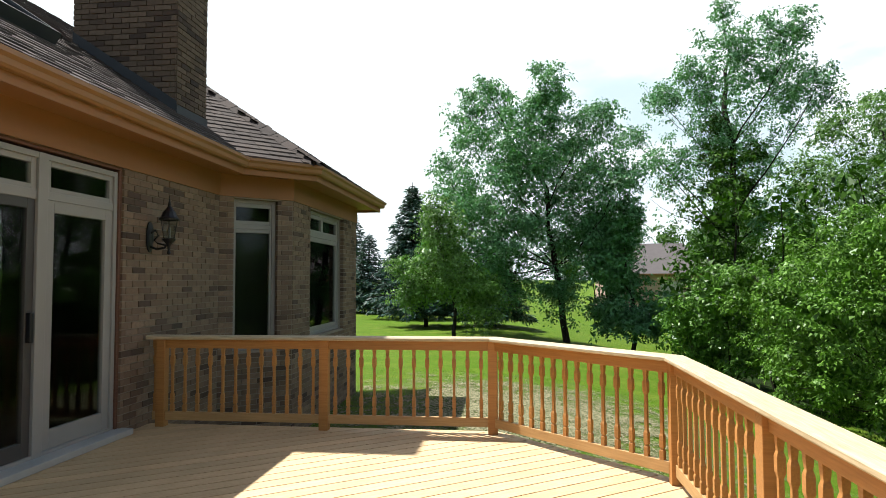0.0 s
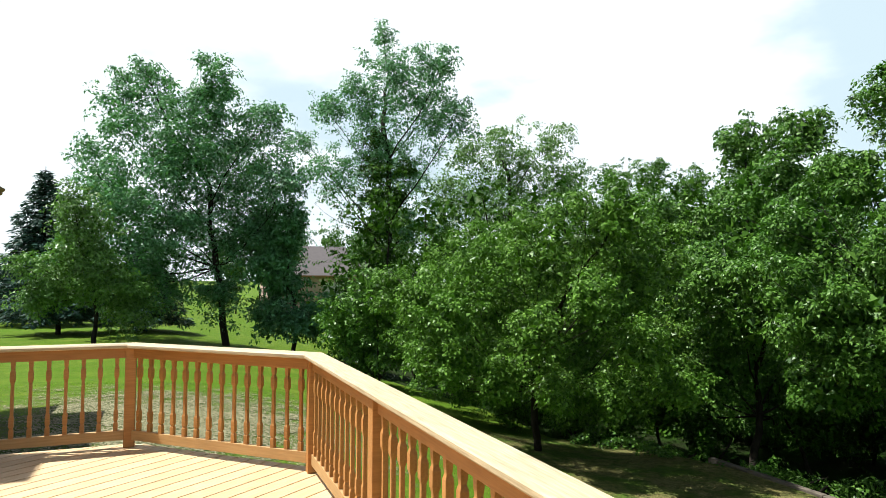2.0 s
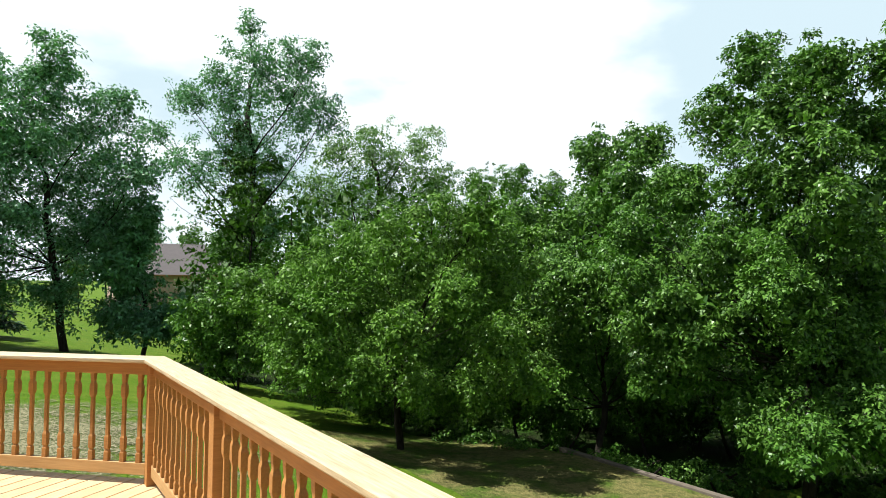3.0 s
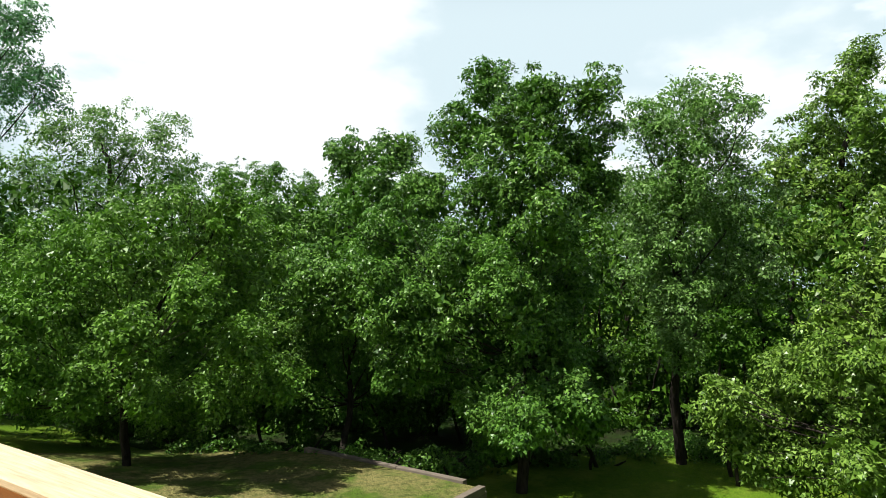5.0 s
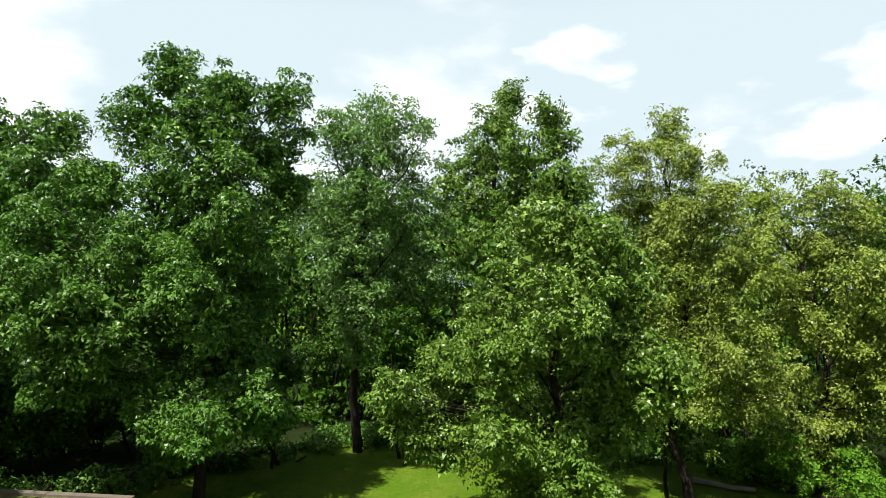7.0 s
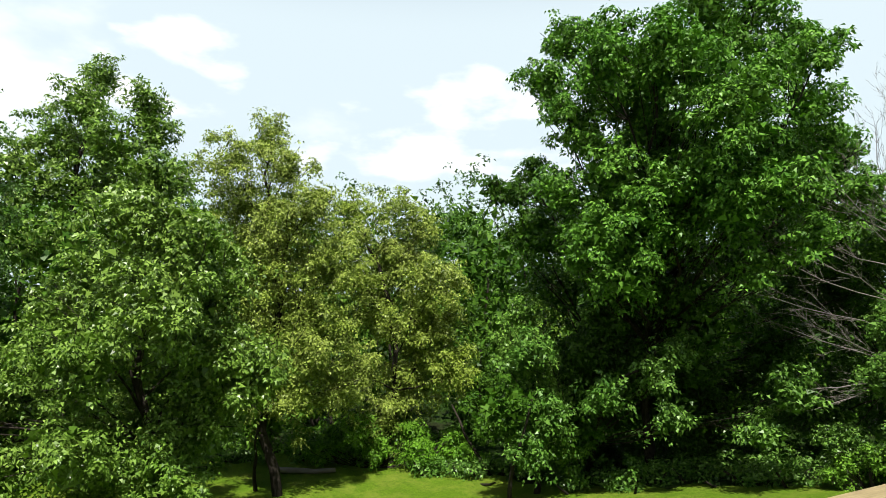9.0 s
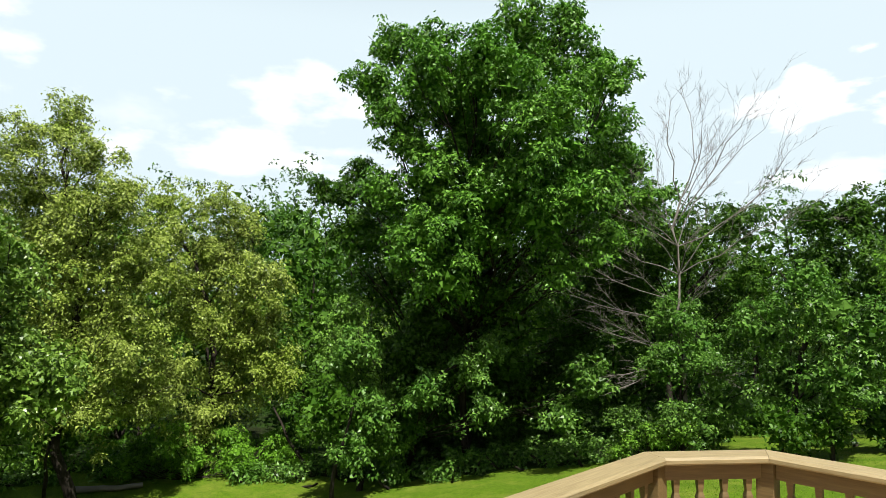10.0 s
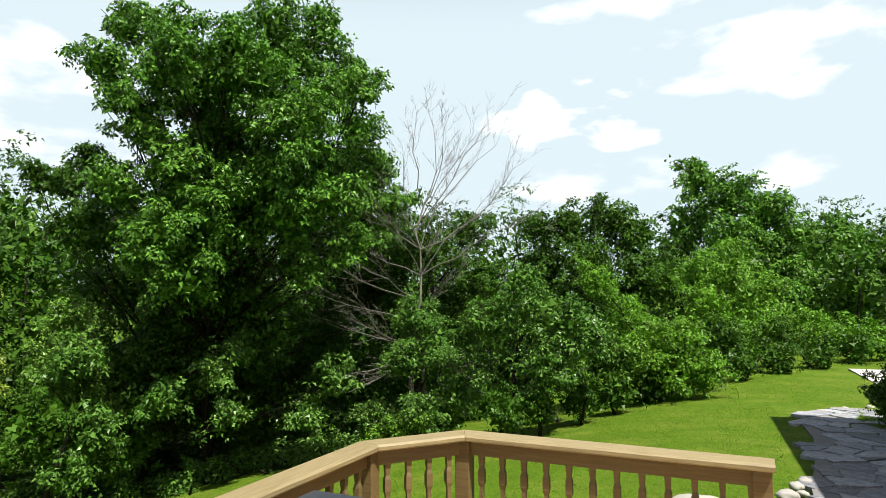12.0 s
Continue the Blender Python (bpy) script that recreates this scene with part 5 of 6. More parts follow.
broadleaf('lower green tree under the ash, shade in its dark leaf colour', (11.0, -10.8), leaf_shaded, 0.083, 0.9,
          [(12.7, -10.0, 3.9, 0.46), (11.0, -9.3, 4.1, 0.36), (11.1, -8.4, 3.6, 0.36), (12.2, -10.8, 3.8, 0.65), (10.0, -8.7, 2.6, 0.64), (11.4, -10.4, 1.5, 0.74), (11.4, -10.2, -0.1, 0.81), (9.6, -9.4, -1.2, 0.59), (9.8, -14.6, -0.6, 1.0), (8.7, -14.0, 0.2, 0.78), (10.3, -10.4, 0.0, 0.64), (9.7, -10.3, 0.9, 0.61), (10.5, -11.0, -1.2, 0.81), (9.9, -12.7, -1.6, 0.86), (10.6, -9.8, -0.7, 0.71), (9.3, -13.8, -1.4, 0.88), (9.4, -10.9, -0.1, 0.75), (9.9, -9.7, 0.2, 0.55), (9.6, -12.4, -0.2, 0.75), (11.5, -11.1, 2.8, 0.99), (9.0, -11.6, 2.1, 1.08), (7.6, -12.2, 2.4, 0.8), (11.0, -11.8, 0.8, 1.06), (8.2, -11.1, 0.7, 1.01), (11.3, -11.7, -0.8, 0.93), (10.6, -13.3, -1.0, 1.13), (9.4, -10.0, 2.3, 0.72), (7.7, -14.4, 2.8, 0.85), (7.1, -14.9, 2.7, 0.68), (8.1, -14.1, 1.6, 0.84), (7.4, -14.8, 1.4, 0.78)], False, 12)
broadleaf('low green boughs of a young tree under the ash', (10.4, -10.2), leaf_mid, 0.085, 0.6,
          [(9.6, -8.1, 0.3, 0.46), (9.1, -8.2, -0.8, 0.49), (9.2, -7.9, -1.5, 0.43), (8.5, -9.0, -0.4, 0.41), (8.0, -9.8, 0.0, 0.37), (7.8, -10.0, -0.8, 0.33), (6.7, -10.8, -0.9, 0.37), (6.3, -11.1, -0.2, 0.44), (7.8, -10.2, 0.4, 0.29)], False, 12)
broadleaf('small yellow green tree on a thin trunk', (10.0, -8.6), leaf_bright, 0.065, 0.7,
          [(10.3, -8.5, 0.9, 0.49), (10.2, -8.2, 0.5, 0.34), (10.0, -8.4, 0.1, 0.63), (10.0, -8.9, -0.8, 0.65), (9.9, -8.3, -1.3, 0.49), (9.7, -9.1, -1.6, 0.42)], False, 24)
broadleaf('green thicket tree below dead branches', (6.0, -13.8), leaf_shaded, 0.071, 0.65,
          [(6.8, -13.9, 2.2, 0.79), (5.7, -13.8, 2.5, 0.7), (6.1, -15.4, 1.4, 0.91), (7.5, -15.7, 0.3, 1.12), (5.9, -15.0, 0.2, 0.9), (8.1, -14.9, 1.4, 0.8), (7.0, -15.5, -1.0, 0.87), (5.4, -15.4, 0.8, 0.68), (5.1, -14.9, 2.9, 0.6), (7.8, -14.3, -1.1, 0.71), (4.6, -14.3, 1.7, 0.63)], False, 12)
broadleaf('small twiggy tree with a dark leaning trunk', (3.3, -12.5), leaf_mid, 0.072, 0.6,
          [(3.7, -12.8, 0.8, 0.58), (2.7, -12.6, 1.0, 0.59), (2.1, -12.7, 0.8, 0.52), (3.5, -12.9, -0.2, 0.57), (2.5, -12.4, 0.1, 0.58), (1.9, -13.1, 0.5, 0.44), (3.1, -12.7, 1.6, 0.39)], False, 30)
broadleaf('leafy green shrub among dead branches', (5.2, -12.5), leaf_mid, 0.057, 0.6,
          [(5.4, -12.7, 0.9, 0.53), (4.8, -12.6, 0.3, 0.57), (5.4, -12.2, 0.1, 0.45), (4.7, -13.1, -0.6, 0.5), (5.0, -12.2, -0.9, 0.45), (6.1, -12.2, -1.1, 0.41)], True, 12)
broadleaf('tall green tree at the far edge of the lawn', (-0.2, -34.9), leaf_ash, 0.196, 0.75,
          [(1.1, -35.8, 7.0, 1.13), (-0.4, -34.6, 6.0, 1.27), (-1.9, -34.4, 5.3, 1.25), (1.7, -35.9, 4.8, 1.5), (-0.4, -33.9, 3.7, 1.7), (-2.6, -35.3, 3.7, 1.47), (-0.3, -35.2, 1.3, 1.77), (-2.2, -33.9, 1.6, 1.46), (1.5, -35.9, 7.7, 0.57)], False, 12)
broadleaf('rounded green tree behind the dead tree', (5.6, -30.2), leaf_shaded, 0.173, 0.75,
          [(4.9, -31.4, 4.8, 1.11), (6.4, -29.7, 4.5, 1.06), (7.8, -29.1, 4.4, 0.89), (3.7, -31.7, 4.0, 1.16), (5.3, -29.2, 2.6, 1.28), (3.2, -31.2, 2.1, 1.35), (7.9, -30.0, 2.4, 1.21), (5.0, -29.3, 5.4, 0.36)], False, 12)
broadleaf('broad green tree beyond the drive', (-5.1, -36.6), leaf_ash, 0.207, 0.75,
          [(-4.2, -37.6, 3.8, 1.51), (-5.6, -36.3, 3.1, 1.46), (-6.5, -36.0, 2.6, 1.32), (-5.2, -37.6, 0.7, 1.64), (-3.2, -35.9, 1.3, 1.55), (-6.5, -36.9, 0.5, 1.45), (-5.1, -36.9, 4.6, 0.65)], False, 12)
broadleaf('light green bushy tree at the lawn edge', (-0.7, -24.9), leaf_lime, 0.106, 0.55,
          [(-0.4, -26.1, 2.1, 1.07), (-1.1, -24.5, 1.1, 0.94), (0.3, -24.2, 0.9, 0.93), (-2.1, -26.2, 0.1, 0.94), (-0.7, -23.6, -0.1, 0.91), (-3.2, -25.4, -0.1, 0.79), (0.7, -25.3, 2.1, 0.76), (-4.0, -23.5, -0.0, 0.61)], False, 12)
broadleaf('sunlit lime green shrub along the lawn', (13.5, -6.7), leaf_lime, 0.061, 0.6,
          [(14.4, -5.9, -2.1, 0.45), (13.3, -6.6, -2.1, 0.43), (12.8, -7.4, -2.2, 0.4), (13.3, -8.7, -2.3, 0.49), (13.0, -6.0, -1.6, 0.36), (13.5, -7.5, -1.9, 0.39), (14.1, -5.5, -2.2, 0.3), (14.7, -6.2, -2.3, 0.44), (14.2, -7.0, -2.3, 0.5), (13.6, -7.7, -2.3, 0.45), (13.0, -8.4, -2.4, 0.45), (12.4, -8.7, -2.45, 0.3), (15.2, -5.4, -2.2, 0.45)], True, 12)
broadleaf('small lime green shrub behind the railing', (5.6, -12.0), leaf_lime, 0.056, 0.6,
          [(6.0, -12.0, -1.4, 0.23), (5.4, -12.0, -1.2, 0.27), (5.0, -12.1, -1.1, 0.25), (6.2, -11.9, -1.6, 0.19)], True, 12)
broadleaf('bright yellow green shrub at the lawn edge', (1.3, -15.8), leaf_lime, 0.064, 0.55,
          [(1.9, -16.2, 0.7, 0.66), (1.2, -15.6, 0.2, 0.77), (0.4, -15.6, 0.3, 0.63), (1.7, -16.3, -0.7, 0.77), (0.6, -15.3, -0.3, 0.64), (2.3, -15.9, 1.6, 0.51), (2.6, -15.7, -0.8, 0.68), (-0.1, -15.3, -0.2, 0.45)], True, 12)
far_blobs = []
far_blobs += [(15.6, -19.7, 1.0, 1.65), (12.9, -19.0, 1.0, 1.49), (11.3, -19.5, 1.2, 1.37), (11.7, -22.8, 1.0, 1.55), (8.5, -20.0, 0.7, 1.21), (16.3, -17.9, 1.0, 1.48), (17.2, -16.5, 0.6, 1.47), (12.7, -17.5, -1.2, 1.32), (13.4, -21.8, -1.6, 1.57)]
far_blobs += [(51.1, 66.8, 14.5, 2.73), (51.2, 59.0, 13.5, 2.68), (53.7, 55.3, 12.2, 2.5), (47.8, 69.8, 14.2, 2.75), (54.7, 50.6, 11.4, 2.41), (51.4, 63.6, 10.8, 3.67), (55.8, 59.0, 9.2, 3.64), (42.8, 61.3, 8.7, 3.35), (42.1, 73.6, 8.9, 3.8), (50.9, 57.0, 14.9, 0.97)]
far_blobs += [(29.7, -18.2, 5.2, 1.4), (29.4, -16.5, 4.2, 1.35), (28.1, -18.5, 4.0, 1.34), (29.4, -18.8, 2.0, 1.7), (27.0, -19.4, 3.7, 1.18), (29.5, -17.6, 0.3, 1.83), (28.0, -19.9, 0.9, 1.82), (28.8, -16.4, -2.1, 1.78), (29.1, -19.3, -2.3, 1.87)]
far_blobs += [(41.1, 15.4, 4.4, 2.35), (37.2, 10.3, 4.4, 2.07), (37.1, 6.3, 4.9, 2.01), (44.4, 3.7, 5.4, 2.38), (35.4, 0.2, 4.0, 1.89), (42.0, -2.6, 4.4, 2.24), (41.2, -5.2, 4.8, 2.21), (33.9, 10.6, 1.0, 1.9), (43.7, 9.1, -0.6, 2.39), (36.9, 3.9, 0.5, 1.98), (39.3, 0.6, 0.5, 2.09), (43.7, -3.2, 1.1, 2.33)]
far_blobs += [(13.9, 40.8, 5.2, 1.94), (14.9, 35.3, 3.4, 1.73), (16.4, 33.7, 2.1, 1.68), (15.1, 40.9, 1.4, 1.76), (20.9, 28.6, 2.4, 2.23), (27.2, 31.2, 2.2, 2.6), (29.9, 27.9, 1.5, 2.56)]
far_blobs += [(10.6, 91.2, 5.9, 2.46), (14.4, 84.9, 6.3, 2.16), (18.7, 83.0, 6.5, 1.98), (25.1, 88.9, 6.7, 2.47), (26.7, 78.3, 6.3, 2.22), (5.8, 89.5, 5.0, 2.24)]
far_blobs += [(10.5, 65.5, 3.9, 1.66), (15.1, 55.4, 4.1, 1.54), (6.9, 55.2, 2.7, 1.3), (21.1, 63.8, 3.6, 2.4), (19.4, 48.2, 2.7, 1.86), (5.1, 62.7, 2.3, 1.41), (-12.4, 60.7, 1.2, 1.66), (-5.6, 52.1, 1.7, 1.41)]
far_blobs += [(9.5, -35.5, 2.6, 1.92), (6.2, -32.2, 1.4, 1.71), (4.1, -31.9, 0.8, 1.67), (2.5, -37.2, 2.8, 1.94), (0.1, -30.6, 2.0, 1.58), (-1.8, -35.4, 1.9, 1.84), (-3.6, -34.9, 1.6, 1.81), (-4.8, -30.5, 1.3, 1.59), (1.5, -37.4, -0.5, 1.62), (-0.9, -31.8, 0.1, 1.37), (-3.0, -33.4, 0.1, 1.44), (-5.0, -36.4, -0.3, 1.43), (2.9, -30.1, -0.6, 1.31)]
woods('far_woods', far_blobs, leaf_mid, 0.19, 0.55, 'distant dense green woods behind the yard', 'woods', 1.4)
under_blobs = []
under_blobs += [(16.5, 8.0, -2.2, 0.76), (13.9, 5.6, -1.7, 0.59), (13.7, 4.5, -1.6, 0.56), (18.1, 4.9, -2.4, 0.78), (17.1, 2.4, -2.1, 0.66), (16.7, -3.8, -2.4, 0.7), (13.1, -3.9, -1.4, 0.61), (18.3, -6.1, -2.4, 0.87)]
under_blobs += [(9.1, 14.8, -2.1, 0.73), (9.3, 13.2, -2.0, 0.68), (10.0, 12.4, -2.0, 0.67), (11.8, 13.0, -2.5, 0.66), (11.1, 10.8, -1.9, 0.72)]
under_blobs += [(8.8, 17.8, -2.1, 0.82), (8.5, 14.5, -1.4, 0.7), (9.2, 13.3, -1.6, 0.68), (12.6, 15.8, -2.1, 0.93), (10.2, 11.0, -1.4, 0.63), (13.6, 12.9, -2.1, 0.86), (14.2, 11.8, -2.3, 0.77), (12.3, 8.9, -1.5, 0.7), (17.1, 11.1, -2.7, 0.84), (14.0, 7.9, -1.4, 0.89), (15.5, 7.7, -1.8, 0.95), (13.1, 14.7, -3.0, 0.46), (10.6, 10.3, -2.0, 0.41)]
under_blobs += [(16.3, 12.2, -1.9, 1.12), (14.1, 9.0, -1.8, 0.77), (14.2, 7.6, -1.6, 0.74), (19.4, 7.7, -2.0, 0.95), (14.0, 4.4, -0.4, 0.67), (18.6, 4.8, -0.4, 0.78), (18.6, 3.5, -0.7, 0.85), (14.9, 1.8, 0.3, 0.8), (21.2, 1.5, -0.5, 1.14), (16.1, -0.1, 0.2, 0.86), (17.5, -1.3, 0.2, 0.94), (20.5, -2.7, 0.1, 1.1), (14.4, 1.6, -0.8, 0.52), (19.6, 4.9, -1.9, 0.55)]
under_blobs += [(17.0, -6.8, -2.7, 0.67), (14.4, -7.0, -2.3, 0.58), (13.5, -7.8, -2.3, 0.56), (15.7, -10.1, -2.9, 0.76), (11.7, -8.8, -1.4, 0.78), (14.5, -10.0, -0.6, 0.93), (16.7, -1.9, -0.9, 0.92), (14.1, -2.6, -0.9, 0.79), (18.0, -4.2, -2.1, 0.84)]
under_blobs += [(11.2, -11.3, -2.2, 0.6), (10.5, -11.9, -2.3, 0.59), (10.1, -12.9, -2.4, 0.66), (9.2, -13.3, -2.3, 0.64), (8.4, -13.6, -2.1, 0.63), (12.2, -14.3, -2.4, 0.92), (11.3, -15.2, -2.3, 1.0), (10.3, -16.0, -2.3, 1.0), (8.2, -15.0, -2.1, 0.75), (5.7, -12.6, -1.3, 0.6), (5.3, -13.9, -1.2, 0.58), (5.2, -16.2, -1.4, 0.66), (9.6, -7.7, -0.7, 0.66), (13.3, -9.2, -1.8, 0.73)]
under_blobs += [(3.1, -11.7, -0.7, 0.46), (2.7, -12.4, -0.7, 0.45), (2.2, -13.4, -0.7, 0.48), (1.6, -14.2, -0.6, 0.48), (1.0, -15.3, -0.5, 0.49), (0.2, -16.4, -0.4, 0.53), (-0.6, -17.9, -0.3, 0.55), (-1.5, -19.4, -0.3, 0.56), (-2.5, -20.8, -0.3, 0.57), (-3.6, -22.7, -0.2, 0.63), (-4.5, -24.1, -0.1, 0.63), (2.7, -14.0, -0.1, 0.54), (2.0, -15.2, -0.1, 0.58), (-0.3, -18.9, 0.2, 0.64), (-1.4, -20.9, 0.2, 0.71)]


def edge_weeds():
    """Low weeds along the ragged edge between lawn and wood."""
    rnd = random.Random(41)
    out = []
    for (a0, q0), (a1, q1) in zip(WOOD_EDGE[2:12], WOOD_EDGE[3:13]):
        a = a0
        while a < a1:
            far = q0 + (q1 - q0) * (a - a0) / (a1 - a0) + rnd.uniform(0.0, 1.4)
            x, y = math.sin(radians(a)) * far - 0.2, math.cos(radians(a)) * far - 0.6
            r = rnd.uniform(0.20, 0.42)
            out.append((x, y, ground(x, y) + r * 0.5, r))
            a += rnd.uniform(0.7, 1.7)
    return out


woods('weeds', edge_weeds(), leaf_mid, 0.075, 0.6, 'low green weeds along the edge of the wood', 'weeds', 0.15)
woods('thicket', fill_rows(), leaf_shaded, 0.14, 0.10, 'dense green thicket that closes the wood', 'woods', 0.65)
woods('undergrowth', under_blobs, leaf_shaded, 0.07, 0.34, 'green undergrowth along the lawn edge, shade in its dark colour', 'undergrowth', 1.2)


# ---- conifers ----
def spruce(label, base, height, width, seed, gap=0.0, fine=11):
    """A conifer of whorled, drooping boughs dressed with needle sprays."""
    x, y = base
    z0 = ground(x, y)
    rnd = random.Random(seed)
    rng = np.random.default_rng(seed)
    root = anchor("spruce_tree", (x, y, z0), label, "spruce tree")
    inv = Matrix.Translation((-x, -y, -z0))
    trunk = [(Vector((x, y, z0 - 0.1)), 0.03 * height), (Vector((x, y, z0 + height * 0.5)), 0.017 * height), (Vector((x, y, z0 + height)), 0.01)]
    boughs, C, N, T = [], [], [], []
    h = gap + 0.25
    leaf = 0.012 * height + 0.12
    while h < height - 0.1:
        u = (h - gap) / (height - gap)
        reach = width / 2 * (1 - u) ** 0.85 + 0.08
        k = 7 if u < 0.7 else 5
        a0 = rnd.random() * 6.28
        for i in range(k):
            a = a0 + 6.283 * i / k + rnd.gauss(0, 0.15)
            ln = reach * rnd.uniform(0.7, 1.12)
            d = Vector((math.cos(a), math.sin(a), 0))
            p0 = Vector((x, y, z0 + h))
            line = [(p0 + d * ln * t + Vector((0, 0, ln * (0.10 * t - 0.32 * t * t + 0.12 * t ** 3))), 0.03 * (1 - t) * height / 8 + 0.004) for t in (0, 0.25, 0.5, 0.75, 1.0)]
            boughs.append(line)
            m = int(fine * ln / leaf) + 5
            t = rng.random(m) ** 0.75
            side = (rng.random(m) - 0.5) * 2 * 0.34 * ln * (1.05 - t)
            px = p0.x + d.x * ln * t - d.y * side
            py = p0.y + d.y * ln * t + d.x * side
            pz = p0.z + ln * (0.10 * t - 0.32 * t * t + 0.12 * t ** 3) - np.abs(side) * 0.25 - rng.random(m) * leaf * 0.9
            C.append(np.stack((px, py, pz), 1))
            T.append(np.stack((d.x * 0.7 - d.y * np.sign(side) * 0.7, d.y * 0.7 + d.x * np.sign(side) * 0.7, np.full(m, -0.35)), 1))
        h += (0.24 if u < 0.8 else 0.17) * height / 8
    C, T = np.concatenate(C), np.concatenate(T)
    k = len(C)
    T = T + rng.normal(size=(k, 3)) * 0.25
    T /= np.linalg.norm(T, axis=1, keepdims=True)
    Nn = rng.normal(size=(k, 3)) * 0.4 + np.array((0, 0, 1.0))
    S = np.cross(Nn, T)
    S /= np.linalg.norm(S, axis=1, keepdims=True)
    ln = leaf * (0.8 + 0.9 * rng.random((k, 1)))
    v = np.stack((C, C + T * ln * 0.4 + S * ln * 0.16, C + T * ln, C + T * ln * 0.4 - S * ln * 0.16), 1).reshape(-1, 3)
    me = bpy.data.meshes.new("foliage")
    me.vertices.add(4 * k)
    me.loops.add(4 * k)
    me.polygons.add(k)
    me.vertices.foreach_set("co", v.astype(np.float32).ravel())
    me.loops.foreach_set("vertex_index", np.arange(4 * k, dtype=np.int32))
    me.polygons.foreach_set("loop_start", np.arange(0, 4 * k, 4, dtype=np.int32))
    me.polygons.foreach_set("loop_total", np.full(k, 4, dtype=np.int32))
    me.update()
    me.materials.append(needle)
    ob = new("foliage", me)
    ob.parent = root
    for o in (ob, limb_mesh("trunk", [trunk], bark, root, "", 8), tagged(limb_mesh("branchwork", boughs, bark, root, "", 4), kind="stuff")):
        o.matrix_parent_inverse = inv


spruce("tall blue green spruce tree on the far lawn", (-6.1, 35.2), 7.7, 5.6, 11, 0.5)
spruce("low spreading dark spruce under the birch", (-1.4, 29.7), 4.4, 4.2, 12, 0.3)
spruce("low spruce with drooping boughs beside the birch", (-4.4, 28.6), 3.4, 4.4, 13, 0.5)
spruce("distant dark conifer behind the bay", (-9.8, 40.3), 5.3, 4.5, 14, 0.2, 5)
spruce("distant tall dark conifer behind the bay", (-11.2, 41.5), 6.9, 4.6, 15, 0.3, 5)
spruce("distant dark conifer beside the tall spruce", (-7.6, 40.5), 5.0, 4.6, 16, 0.2, 5)


# ---- dead tree ----
def dead_tree():
    rnd = random.Random(21)
    base = (5.2, -13.0)
    z0 = ground(*base)
    root = anchor("dead_tree", (*base, z0), "bare grey dead tree with fine twigs among green trees", "dead tree")
    trunk = curve((base[0], base[1], z0 - 0.1), (5.34, -12.95, 3.25), 0.045, 0.020, rnd, 0.04, 10)
    lines = []

    def grow(p, q, r, depth):
        line = curve(p, q, r, r * 0.25, rnd, 0.10, 6)
        lines.append(line)
        if depth:
            d = (Vector(q) - Vector(p))
            for i in range(12 if depth > 1 else 6):
                a, w = line[rnd.randint(2, 6)]
                side = Vector((rnd.gauss(0, 1), rnd.gauss(0, 1), rnd.gauss(0.35, 0.6))).normalized()
                e = a + (d.normalized() * 0.9 + side * 0.6).normalized() * d.length * rnd.uniform(0.18, 0.40)
                grow(a, e, max(0.0032, w * 0.42), depth - 1)

    # tips of the bare limbs, and how far up the trunk each one leaves it
    for at, tip, r in ((10, (5.44, -12.82, 5.22), 0.022), (10, (5.34, -13.21, 5.34), 0.02), (10, (4.79, -12.81, 4.77), 0.02), (9, (4.51, -13.48, 4.63), 0.02),
                       (9, (4.12, -13.32, 4.87), 0.022), (8, (4.02, -13.79, 4.57), 0.02), (8, (3.60, -13.72, 4.02), 0.022), (7, (3.60, -13.49, 3.40), 0.018),
                       (7, (3.33, -13.37, 2.96), 0.018), (9, (5.84, -12.95, 4.39), 0.02), (8, (5.95, -12.19, 3.79), 0.018), (8, (6.47, -11.74, 4.11), 0.02),
                       (8, (6.88, -11.26, 3.37), 0.02), (7, (7.15, -11.44, 3.34), 0.018), (6, (7.07, -11.00, 2.29), 0.018), (5, (6.98, -10.81, 1.46), 0.02),
                       (4, (6.69, -10.91, 0.99), 0.02), (4, (6.18, -11.26, 0.95), 0.018), (7, (6.12, -11.89, 3.05), 0.015), (7, (4.61, -12.78, 3.01), 0.015),
                       (5, (4.36, -12.67, 1.89), 0.015), (6, (6.41, -11.35, 2.20), 0.016)):
        grow(trunk[at][0], tip, r * 0.75, 2)
    for p, q in (((5.62, -12.92, 0.08), (6.21, -11.46, -0.51)), ((5.55, -12.92, 0.00), (6.43, -11.68, -0.22)), ((5.62, -12.99, -0.07), (4.45, -12.41, -0.07))):
        grow(p, q, 0.022, 2)
    for ob in (limb_mesh("trunk", [trunk], dead_bark, root, "", 8), tagged(limb_mesh("branchwork", lines, dead_bark, root, "bare grey limbs", 3), kind="stuff")):
        ob.matrix_parent_inverse = Matrix.Translation((-base[0], -base[1], -z0))


dead_tree()


